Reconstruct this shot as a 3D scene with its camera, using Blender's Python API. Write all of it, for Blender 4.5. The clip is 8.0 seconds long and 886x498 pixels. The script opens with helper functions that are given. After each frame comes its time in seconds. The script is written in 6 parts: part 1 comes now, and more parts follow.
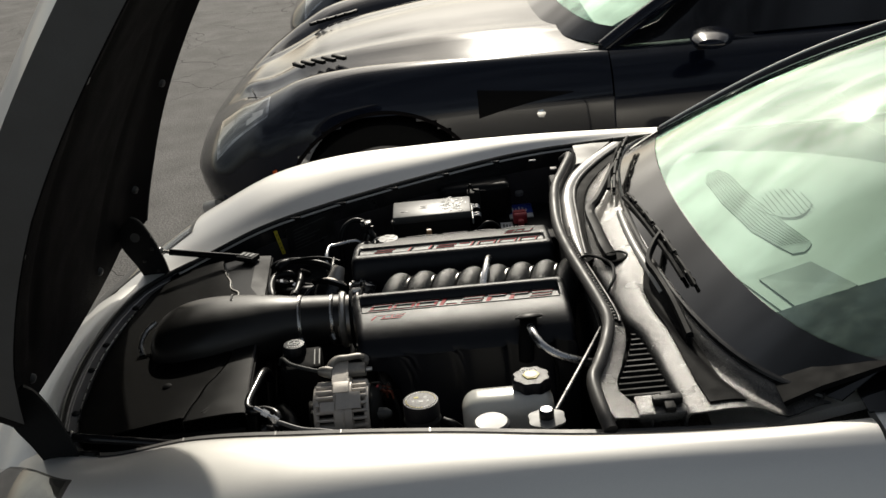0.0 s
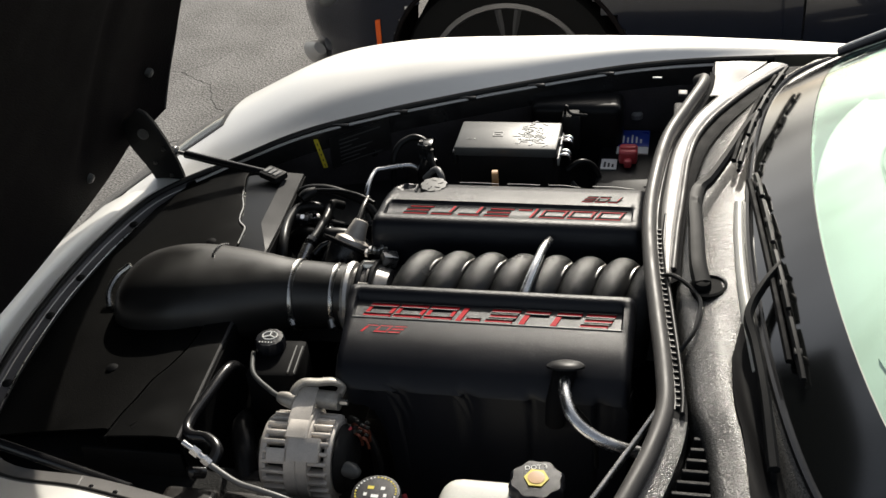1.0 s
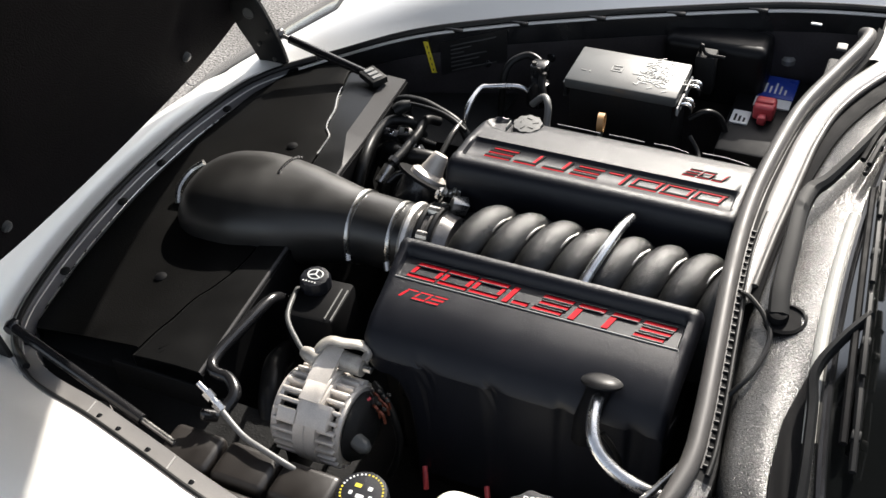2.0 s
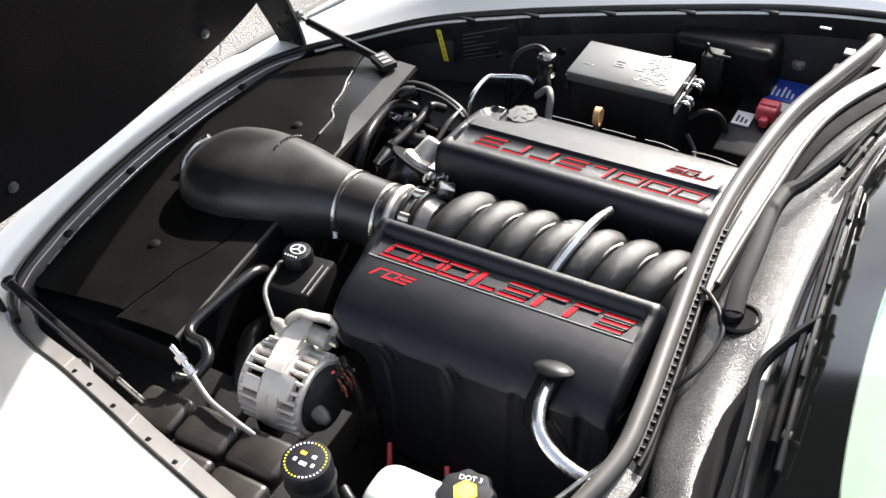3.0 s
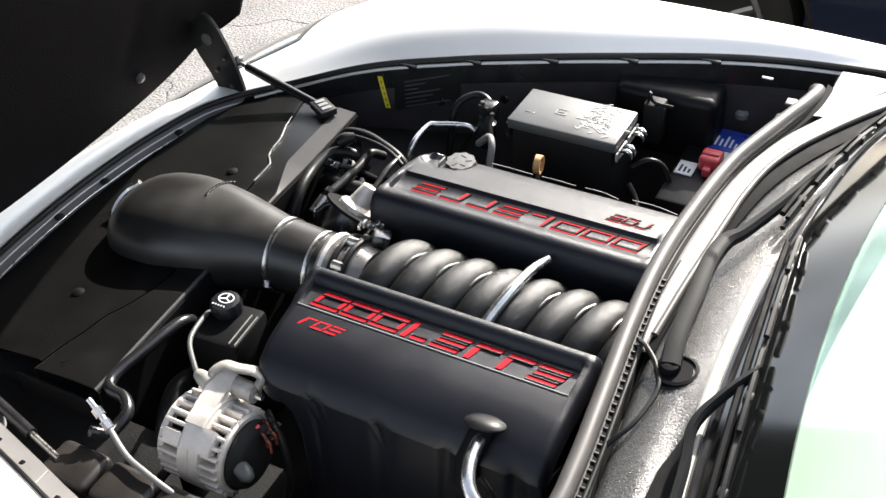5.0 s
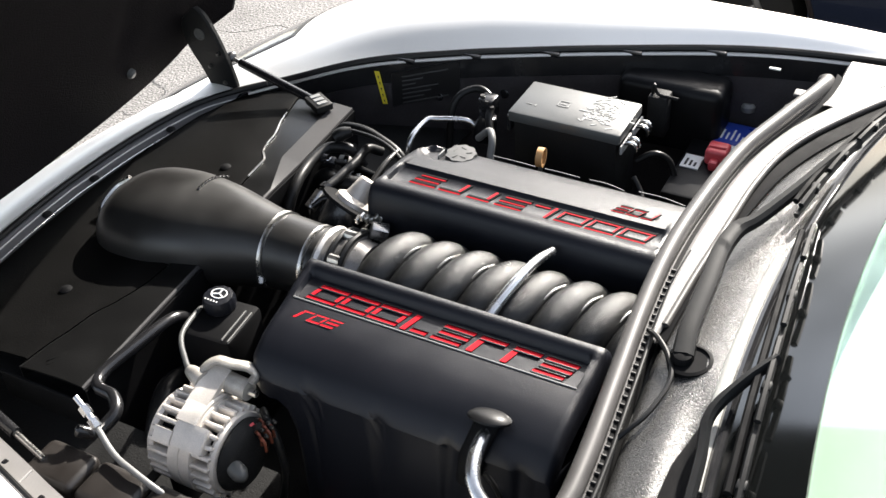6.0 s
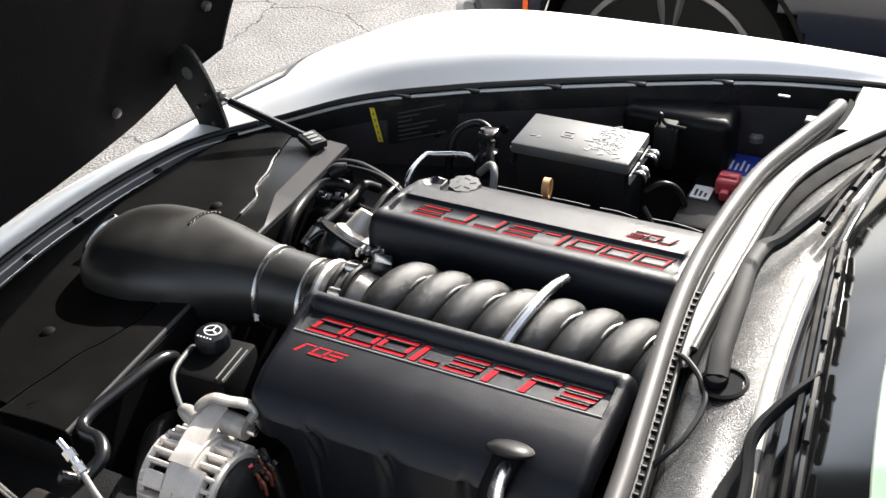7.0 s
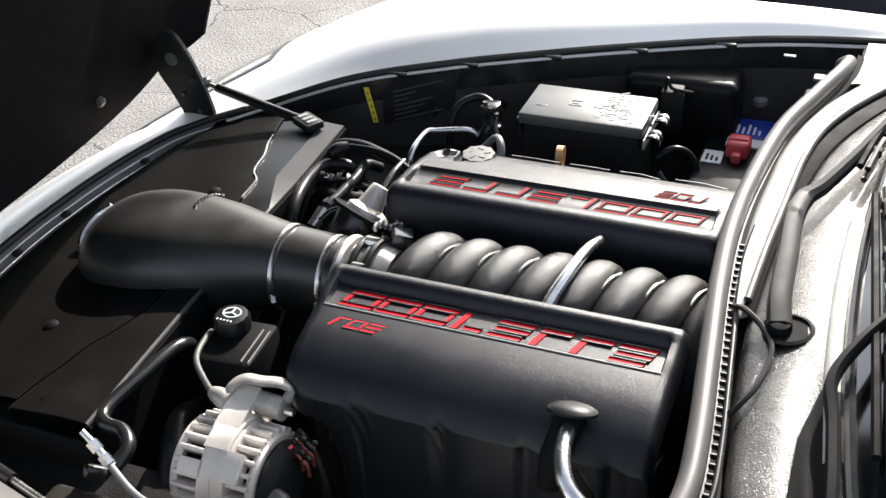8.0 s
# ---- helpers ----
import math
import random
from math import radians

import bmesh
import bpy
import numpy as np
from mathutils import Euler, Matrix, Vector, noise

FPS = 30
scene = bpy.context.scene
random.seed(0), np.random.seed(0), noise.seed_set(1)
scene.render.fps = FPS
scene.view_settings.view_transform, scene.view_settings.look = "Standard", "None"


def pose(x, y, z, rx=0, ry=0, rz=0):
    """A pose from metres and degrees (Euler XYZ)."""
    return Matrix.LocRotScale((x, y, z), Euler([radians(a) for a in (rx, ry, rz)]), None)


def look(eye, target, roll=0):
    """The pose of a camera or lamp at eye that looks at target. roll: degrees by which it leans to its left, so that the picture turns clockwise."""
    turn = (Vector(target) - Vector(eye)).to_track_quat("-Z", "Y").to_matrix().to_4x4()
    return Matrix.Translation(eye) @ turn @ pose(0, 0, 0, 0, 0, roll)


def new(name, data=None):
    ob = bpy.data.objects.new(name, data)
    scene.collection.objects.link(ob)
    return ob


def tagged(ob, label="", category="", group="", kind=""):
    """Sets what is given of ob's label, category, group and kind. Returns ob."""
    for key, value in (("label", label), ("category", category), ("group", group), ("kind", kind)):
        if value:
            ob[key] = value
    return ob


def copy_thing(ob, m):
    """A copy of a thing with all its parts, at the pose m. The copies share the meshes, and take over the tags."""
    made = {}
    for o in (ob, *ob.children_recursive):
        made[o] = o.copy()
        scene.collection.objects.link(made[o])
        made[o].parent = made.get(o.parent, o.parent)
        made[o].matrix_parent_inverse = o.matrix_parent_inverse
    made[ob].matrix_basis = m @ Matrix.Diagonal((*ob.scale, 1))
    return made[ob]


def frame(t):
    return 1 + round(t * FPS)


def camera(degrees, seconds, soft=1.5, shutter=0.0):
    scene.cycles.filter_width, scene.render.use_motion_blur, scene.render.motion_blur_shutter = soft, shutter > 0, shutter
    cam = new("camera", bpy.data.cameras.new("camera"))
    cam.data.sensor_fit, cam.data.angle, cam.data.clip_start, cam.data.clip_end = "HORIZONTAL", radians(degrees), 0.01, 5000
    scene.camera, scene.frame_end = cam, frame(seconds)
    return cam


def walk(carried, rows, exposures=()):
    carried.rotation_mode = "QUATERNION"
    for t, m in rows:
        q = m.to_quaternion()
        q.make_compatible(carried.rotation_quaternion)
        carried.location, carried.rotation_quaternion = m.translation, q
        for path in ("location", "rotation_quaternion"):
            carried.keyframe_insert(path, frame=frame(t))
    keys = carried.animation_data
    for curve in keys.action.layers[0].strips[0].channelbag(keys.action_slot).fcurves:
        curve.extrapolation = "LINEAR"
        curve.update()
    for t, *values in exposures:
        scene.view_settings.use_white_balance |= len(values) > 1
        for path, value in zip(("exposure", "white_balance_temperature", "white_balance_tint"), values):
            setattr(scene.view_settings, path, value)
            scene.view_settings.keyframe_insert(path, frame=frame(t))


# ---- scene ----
cam = camera(43.5, 8.0)
PATH = [
    (0, (0.009, -2.208, 1.806), (-0.022, -0.371, 1.015), -5.7),
    (0.5, (0.185, -1.793, 1.808), (0.032, -0.027, 0.881), -3.5),
    (1, (0.272, -1.451, 1.829), (-0.133, 0.156, 0.709), -5.6),
    (1.5, (0.323, -1.244, 1.88), (-0.255, 0.199, 0.622), -8.7),
    (1.7, (0.347, -1.193, 1.894), (-0.286, 0.182, 0.587), -7.6),
    (2.8, (0.531, -1.107, 1.886), (-0.266, 0.116, 0.519), -5.1),
    (3, (0.544, -1.106, 1.884), (-0.27, 0.129, 0.538), -6.0),
    (3.5, (0.554, -1.101, 1.879), (-0.27, 0.177, 0.58), -5.2),
    (4, (0.562, -1.086, 1.869), (-0.234, 0.228, 0.588), -4.6),
    (4.5, (0.564, -1.067, 1.858), (-0.218, 0.256, 0.579), -3.9),
    (6, (0.543, -1.047, 1.777), (-0.239, 0.303, 0.526), -3.8),
    (6.5, (0.515, -1.038, 1.724), (-0.271, 0.358, 0.527), -4.1),
    (7, (0.489, -1.043, 1.677), (-0.289, 0.401, 0.533), -3.6),
    (7.5, (0.446, -1.064, 1.639), (-0.283, 0.418, 0.511), -2.4),
    (8, (0.371, -1.084, 1.602), (-0.308, 0.421, 0.473), -3.9),
]
walk(cam, [(t, look(eye, target, roll)) for t, eye, target, roll in PATH],
     [(0.0, -0.66, 6850, 7), (0.6, -0.25, 6850, 7), (1.0, 0.29, 6780, 8), (1.7, 1.05, 6650, 10), (2.8, 1.91, 6550, 10), (3.5, 2.06, 6500, 10), (4.7, 1.93, 6550, 10), (6.0, 1.8, 6550, 10), (7.0, 1.71, 6550, 10), (8.0, 1.60, 6500, 10)])

# ---- light ----
SUN = Vector((0.025, 0.86, 0.50)).normalized()
world = bpy.data.worlds.new("sky")
scene.world = world
world.use_nodes = True
wn, wl = world.node_tree.nodes, world.node_tree.links
sky = wn.new("ShaderNodeTexSky")
sky.sky_type = "NISHITA"
sky.sun_disc = False
sky.sun_elevation = math.asin(SUN.z)
sky.sun_rotation = math.atan2(SUN.x, SUN.y)
sky.air_density, sky.dust_density, sky.ozone_density = 1.0, 2.2, 1.0
wn["Background"].inputs["Strength"].default_value = 0.066
haze = wn.new("ShaderNodeHueSaturation")
haze.inputs["Saturation"].default_value = 0.50
wl.new(sky.outputs[0], haze.inputs["Color"])
# thin streaky high cloud over the whole sky
coord, stretch = wn.new("ShaderNodeTexCoord"), wn.new("ShaderNodeMapping")
stretch.inputs["Scale"].default_value = (1.6, 0.8, 3.2)
wisps, cover_ramp = wn.new("ShaderNodeTexNoise"), wn.new("ShaderNodeMapRange")
wisps.inputs["Scale"].default_value, wisps.inputs["Detail"].default_value, wisps.inputs["Distortion"].default_value = 2.6, 7, 0.6
cover_ramp.inputs["From Min"].default_value, cover_ramp.inputs["From Max"].default_value = 0.36, 0.66
cover_ramp.inputs["To Min"].default_value, cover_ramp.inputs["To Max"].default_value = 1.0, 2.6
brighten = wn.new("ShaderNodeVectorMath")
brighten.operation = "SCALE"
wl.new(coord.outputs["Generated"], stretch.inputs["Vector"])
wl.new(stretch.outputs[0], wisps.inputs["Vector"])
wl.new(wisps.outputs["Fac"], cover_ramp.inputs["Value"])
wl.new(haze.outputs[0], brighten.inputs[0])
wl.new(cover_ramp.outputs[0], brighten.inputs["Scale"])
wl.new(brighten.outputs[0], wn["Background"].inputs["Color"])
sun_data = bpy.data.lights.new("sun", "SUN")
sun_data.energy, sun_data.angle, sun_data.color = 4.6, radians(0.55), (1.0, 0.95, 0.88)
sun = new("sun", sun_data)
sun.matrix_world = look(SUN * 30, (0, 0, 0))


# ---- materials ----
def mat(name, color, rough=0.5, metal=0.0, grain=0.0, grain_size=0.004, vary=0.12, vary_size=0.12, coat=0.0, spec=0.5, wear=0.0, flake=0.0):
    """A procedural surface: colour that drifts at two scales, roughness that drifts, and a fine relief."""
    m = bpy.data.materials.new(name)
    m.use_nodes = True
    n, l = m.node_tree.nodes, m.node_tree.links
    p = n["Principled BSDF"]
    p.inputs["Metallic"].default_value = metal
    p.inputs["Specular IOR Level"].default_value = spec
    p.inputs["Coat Weight"].default_value = coat
    p.inputs["Coat Roughness"].default_value = 0.03
    tc = n.new("ShaderNodeTexCoord")
    big = n.new("ShaderNodeTexNoise")
    big.inputs["Scale"].default_value, big.inputs["Detail"].default_value = 1 / vary_size, 6
    fine = n.new("ShaderNodeTexNoise")
    fine.inputs["Scale"].default_value, fine.inputs["Detail"].default_value = 1 / max(grain_size, 1e-4), 3
    l.new(tc.outputs["Object"], big.inputs["Vector"])
    l.new(tc.outputs["Object"], fine.inputs["Vector"])
    ramp = n.new("ShaderNodeMapRange")
    ramp.inputs["From Min"].default_value, ramp.inputs["From Max"].default_value = 0.3, 0.7
    ramp.inputs["To Min"].default_value, ramp.inputs["To Max"].default_value = 1 - vary, 1 + vary
    l.new(big.outputs["Fac"], ramp.inputs["Value"])
    mul = n.new("ShaderNodeMath")
    mul.operation = "MULTIPLY"
    l.new(ramp.outputs[0], mul.inputs[0])
    r2 = n.new("ShaderNodeMapRange")
    r2.inputs["From Min"].default_value, r2.inputs["From Max"].default_value = 0.3, 0.7
    r2.inputs["To Min"].default_value, r2.inputs["To Max"].default_value = 1 - vary * 0.6 - flake, 1 + vary * 0.6 + flake
    l.new(fine.outputs["Fac"], r2.inputs["Value"])
    l.new(r2.outputs[0], mul.inputs[1])
    col = n.new("ShaderNodeVectorMath")
    col.operation = "SCALE"
    col.inputs[0].default_value = color
    l.new(mul.outputs[0], col.inputs["Scale"])
    l.new(col.outputs[0], p.inputs["Base Color"])
    rr = n.new("ShaderNodeMapRange")
    rr.inputs["From Min"].default_value, rr.inputs["From Max"].default_value = 0.3, 0.75
    rr.inputs["To Min"].default_value, rr.inputs["To Max"].default_value = max(rough * (0.88 - wear), 0.02), min(rough * (1.14 + wear), 1)
    l.new(big.outputs["Fac"], rr.inputs["Value"])
    l.new(rr.outputs[0], p.inputs["Roughness"])
    if grain:
        b = n.new("ShaderNodeBump")
        b.inputs["Strength"].default_value, b.inputs["Distance"].default_value = min(grain * 2, 1.0), grain * grain_size
        l.new(fine.outputs["Fac"], b.inputs["Height"])
        l.new(b.outputs[0], p.inputs["Normal"])
    return m


SILVER = mat("silver_paint", (0.84, 0.825, 0.79), 0.53, 0.60, 0, 0.0006, 0.03, 0.5, 0.5, flake=0.05)
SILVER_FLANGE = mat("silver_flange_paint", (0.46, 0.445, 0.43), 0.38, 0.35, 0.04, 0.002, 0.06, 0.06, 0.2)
PALE_TRIM = mat("pale_grey_bead", (0.30, 0.30, 0.28), 0.40, 0, 0.10, 0.002, 0.10, 0.06)
# near flange, hood rest and bay corner: silver far darker than SILVER
SILVER_JAMB = mat("dark_silver_paint", (0.17, 0.162, 0.155), 0.55, 0.10, 0.05, 0.002, 0.08, 0.06)
NAVY = mat("navy_paint", (0.005, 0.007, 0.014), 0.17, 0.0, 0, 0.0006, 0.05, 0.5, 0.45, spec=0.17)
RED_PAINT = mat("red_paint", (0.30, 0.012, 0.014), 0.25, 0.1, 0, 0.0006, 0.05, 0.5, 1.0)
BLACK_COVER = mat("moulded_black_plastic", (0.0080, 0.0087, 0.0118), 0.34, 0, 0.45, 0.0010, 0.12, 0.10, wear=0.05, spec=0.26)
BLACK_INTAKE = mat("grained_black_nylon", (0.016, 0.016, 0.0155), 0.31, 0, 0.80, 0.0012, 0.10, 0.05, spec=0.42)
BLACK_DUCT = mat("satin_black_duct", (0.014, 0.0135, 0.013), 0.40, 0, 0.12, 0.0025, 0.15, 0.08, wear=0.15)
BLACK_GLOSS = mat("gloss_black_plastic", (0.012, 0.012, 0.013), 0.22, 0, 0.05, 0.004, 0.15, 0.05, wear=0.2)
GREY_RUBBER = mat("grey_rubber", (0.06, 0.06, 0.058), 0.5, 0, 0.1, 0.002, 0.1, 0.03)
BLACK_MATT = mat("matt_black_plastic", (0.010, 0.010, 0.010), 0.60, 0, 0.35, 0.003, 0.25, 0.09, wear=0.15, spec=0.18)
CONNECTOR_WHITE = mat("pale_connector_plastic", (0.33, 0.33, 0.32), 0.4, 0, 0.05, 0.002, 0.1, 0.03)
CAP_GREY = mat("pale_grey_cap_plastic", (0.055, 0.055, 0.052), 0.45, 0, 0.2, 0.0015, 0.18, 0.008)
TANK_BROWN = mat("brown_black_tank_plastic", (0.015, 0.0125, 0.011), 0.40, 0, 0.2, 0.0015, 0.15, 0.06, wear=0.1)
WALL_BLACK = mat("inner_fender_plastic", (0.032, 0.029, 0.031), 0.55, 0, 0.25, 0.004, 0.25, 0.09, wear=0.15, spec=0.35)
SHROUD = mat("radiator_shroud_plastic", (0.0038, 0.0037, 0.0036), 0.62, 0, 0.35, 0.0022, 0.35, 0.10, wear=0.06, spec=0.03, flake=0.08)
# shroud plastic set paler: the rear edge's glancing sheen is put into the colour
LIT_SHROUD = mat("lit_shroud_plastic", (0.030, 0.029, 0.030), 0.62, 0, 0.15, 0.003, 0.2, 0.10, wear=0.1, spec=0.22)
SHROUD_GLOSS = mat("satin_shroud_plate", (0.0050, 0.0050, 0.0050), 0.34, 0, 0.15, 0.003, 0.2, 0.10, wear=0.12, spec=0.24)
HOOD_LINER = mat("hood_liner_felt", (0.0075, 0.0062, 0.0064), 0.85, 0, 0.6, 0.003, 0.2, 0.10, spec=0.06)
# hood silver taken dark: the side return's shade is in this colour
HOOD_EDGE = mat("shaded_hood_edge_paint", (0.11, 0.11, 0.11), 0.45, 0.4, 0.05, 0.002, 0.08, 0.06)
RUBBER = mat("black_rubber", (0.010, 0.010, 0.010), 0.38, 0, 0.10, 0.003, 0.2, 0.06, wear=0.15, spec=0.20)
SEAL_RUBBER = mat("weathered_seal_rubber", (0.050, 0.047, 0.045), 0.48, 0, 0.15, 0.002, 0.15, 0.05, wear=0.1, spec=0.36)
COWL_GREY = mat("textured_cowl_plastic", (0.036, 0.0355, 0.034), 0.24, 0, 0.55, 0.0015, 0.22, 0.06, wear=0.16, flake=0.70, spec=0.60)
# nose flange: a grey slightly darker than the near fender flange
FRONT_FLANGE = mat("dark_front_flange", (0.13, 0.128, 0.132), 0.45, 0.2, 0.05, 0.002, 0.10, 0.05)
FLANGE_GREY = mat("dark_grey_flange", (0.020, 0.020, 0.020), 0.75, 0, 0.2, 0.002, 0.15, 0.05, spec=0.08)
GREY_PLASTIC = mat("grey_plastic", (0.17, 0.17, 0.165), 0.45, 0, 0.15, 0.002, 0.10, 0.06)
PALE_ALU = mat("pale_cast_aluminium", (0.56, 0.52, 0.475), 0.50, 0.25, 0.30, 0.0016, 0.15, 0.03, wear=0.15)
BRACKET_ALU = mat("grey_cast_bracket", (0.34, 0.32, 0.29), 0.46, 0.35, 0.30, 0.0016, 0.2, 0.02, wear=0.2)
WIPER_BLACK = mat("satin_wiper_black", (0.010, 0.0105, 0.011), 0.50, 0, 0.05, 0.003, 0.15, 0.05, spec=0.07)
GROMMET = mat("dull_grommet_rubber", (0.006, 0.006, 0.0065), 0.65, 0, 0.1, 0.002, 0.1, 0.03, spec=0.05)
GROMMET_SATIN = mat("satin_grommet_rubber", (0.006, 0.006, 0.0065), 0.38, 0, 0.2, 0.0015, 0.1, 0.03, spec=0.14)
FADED_PRINT = mat("faded_print", (0.045, 0.045, 0.045), 0.5, 0, 0, 0.002, 0.1, 0.05)
WELL_GREY = mat("display_well_plastic", (0.085, 0.088, 0.085), 0.55, 0, 0.1, 0.003, 0.08, 0.1)
SCREEN_GREY = mat("smoked_display_cover", (0.36, 0.365, 0.35), 0.60, 0, 0.02, 0.002, 0.08, 0.10)
ALU = mat("cast_aluminium", (0.60, 0.58, 0.55), 0.42, 0.80, 0.30, 0.0016, 0.15, 0.03, wear=0.15)
ALU_BRIGHT = mat("bright_aluminium_tube", (0.62, 0.62, 0.62), 0.25, 0.95, 0.05, 0.002, 0.10, 0.03, wear=0.2)
STEEL = mat("zinc_steel", (0.48, 0.47, 0.45), 0.30, 0.95, 0.08, 0.002, 0.15, 0.02, wear=0.2)
THROTTLE_METAL = mat("dull_throttle_casting", (0.26, 0.25, 0.24), 0.36, 0.8, 0.2, 0.002, 0.2, 0.03, wear=0.2)
DARK_STEEL = mat("dark_oily_steel", (0.05, 0.048, 0.045), 0.38, 0.7, 0.2, 0.003, 0.3, 0.04, wear=0.2)
COPPER = mat("lacquered_copper", (0.16, 0.045, 0.025), 0.40, 0.5, 0.1, 0.002, 0.2, 0.01)
RED_LETTER = mat("red_letter_enamel", (0.46, 0.007, 0.016), 0.50, 0, 0.05, 0.002, 0.06, 0.05, spec=0.07)
RED_PLASTIC = mat("red_plastic", (0.58, 0.07, 0.08), 0.40, 0, 0.05, 0.002, 0.08, 0.04)
BLUE_LABEL = mat("blue_label", (0.02, 0.05, 0.32), 0.30, 0, 0.02, 0.002, 0.06, 0.05)
WHITE_INK = mat("white_ink", (0.72, 0.72, 0.70), 0.5, 0, 0, 0.002, 0.06, 0.05)
YELLOW_INK = mat("yellow_ink", (0.62, 0.50, 0.03), 0.5, 0, 0, 0.002, 0.06, 0.05)
LABEL_BLACK = mat("black_label_film", (0.010, 0.010, 0.0105), 0.30, 0, 0.02, 0.002, 0.1, 0.05)
WHITE_TANK = mat("white_translucent_plastic", (0.72, 0.71, 0.66), 0.24, 0, 0.08, 0.003, 0.05, 0.06)
wp = WHITE_TANK.node_tree.nodes["Principled BSDF"]
wp.inputs["Subsurface Weight"].default_value = 0.6
wp.inputs["Subsurface Radius"].default_value = (0.05, 0.05, 0.045)
FUSE_LID = mat("grey_fuse_lid_plastic", (0.066, 0.068, 0.066), 0.42, 0, 0.20, 0.002, 0.10, 0.05)
TAN_PLASTIC = mat("tan_plastic", (0.45, 0.25, 0.10), 0.42, 0, 0.05, 0.002, 0.1, 0.03)
TYRE = mat("tyre_rubber", (0.007, 0.007, 0.007), 0.8, 0, 0.3, 0.004, 0.2, 0.1, spec=0.1)
RIM_METAL = mat("alloy_rim", (0.09, 0.09, 0.093), 0.35, 0.8, 0, 0.002, 0.05, 0.1)
CHROME = mat("chrome", (0.75, 0.75, 0.75), 0.08, 1.0, 0, 0.002, 0.03, 0.1)
AMBER = mat("amber_lens", (0.70, 0.10, 0.01), 0.2, 0, 0, 0.002, 0.05, 0.1)
CERAMIC = mat("dusty_ceramic_glass", (0.004, 0.0045, 0.0045), 0.10, 0, 0, 0.002, 0.05, 0.2, spec=0.85)
DASH = mat("light_dash_vinyl", (0.50, 0.49, 0.46), 0.55, 0, 0.10, 0.003, 0.08, 0.2)


def glass_mat(name, tint, gloss_tint, base=0.06, rough=0.02):
    """A thin pane: clear with a tint, and a mirror layer that grows towards a grazing view."""
    m = bpy.data.materials.new(name)
    m.use_nodes = True
    n, l = m.node_tree.nodes, m.node_tree.links
    n.remove(n["Principled BSDF"])
    lw = n.new("ShaderNodeLayerWeight")
    lw.inputs["Blend"].default_value = 0.5
    pw = n.new("ShaderNodeMath")
    pw.operation, pw.inputs[1].default_value = "POWER", 4.0
    ad = n.new("ShaderNodeMath")
    ad.operation, ad.inputs[1].default_value, ad.inputs[2].default_value = "MULTIPLY_ADD", 0.9, base
    tr = n.new("ShaderNodeBsdfTransparent")
    tr.inputs["Color"].default_value = (*tint, 1)
    gl = n.new("ShaderNodeBsdfGlossy")
    gl.inputs["Color"].default_value = (*gloss_tint, 1)
    gl.inputs["Roughness"].default_value = rough
    mx = n.new("ShaderNodeMixShader")
    l.new(lw.outputs["Facing"], pw.inputs[0])
    l.new(pw.outputs[0], ad.inputs[0])
    l.new(ad.outputs[0], mx.inputs[0])
    l.new(tr.outputs[0], mx.inputs[1])
    l.new(gl.outputs[0], mx.inputs[2])
    l.new(mx.outputs[0], n["Material Output"].inputs["Surface"])
    return m


WINDSHIELD = glass_mat("green_tinted_windshield", (0.80, 0.93, 0.86), (0.88, 1.0, 0.94), 0.12, 0.03)
SMOKED = mat("smoked_side_glass", (0.006, 0.006, 0.007), 0.05, 0, 0, 0.002, 0.05, 0.2)
LAMP_GLASS = glass_mat("clear_lamp_lens", (0.92, 0.93, 0.94), (1, 1, 1), 0.05, 0.02)


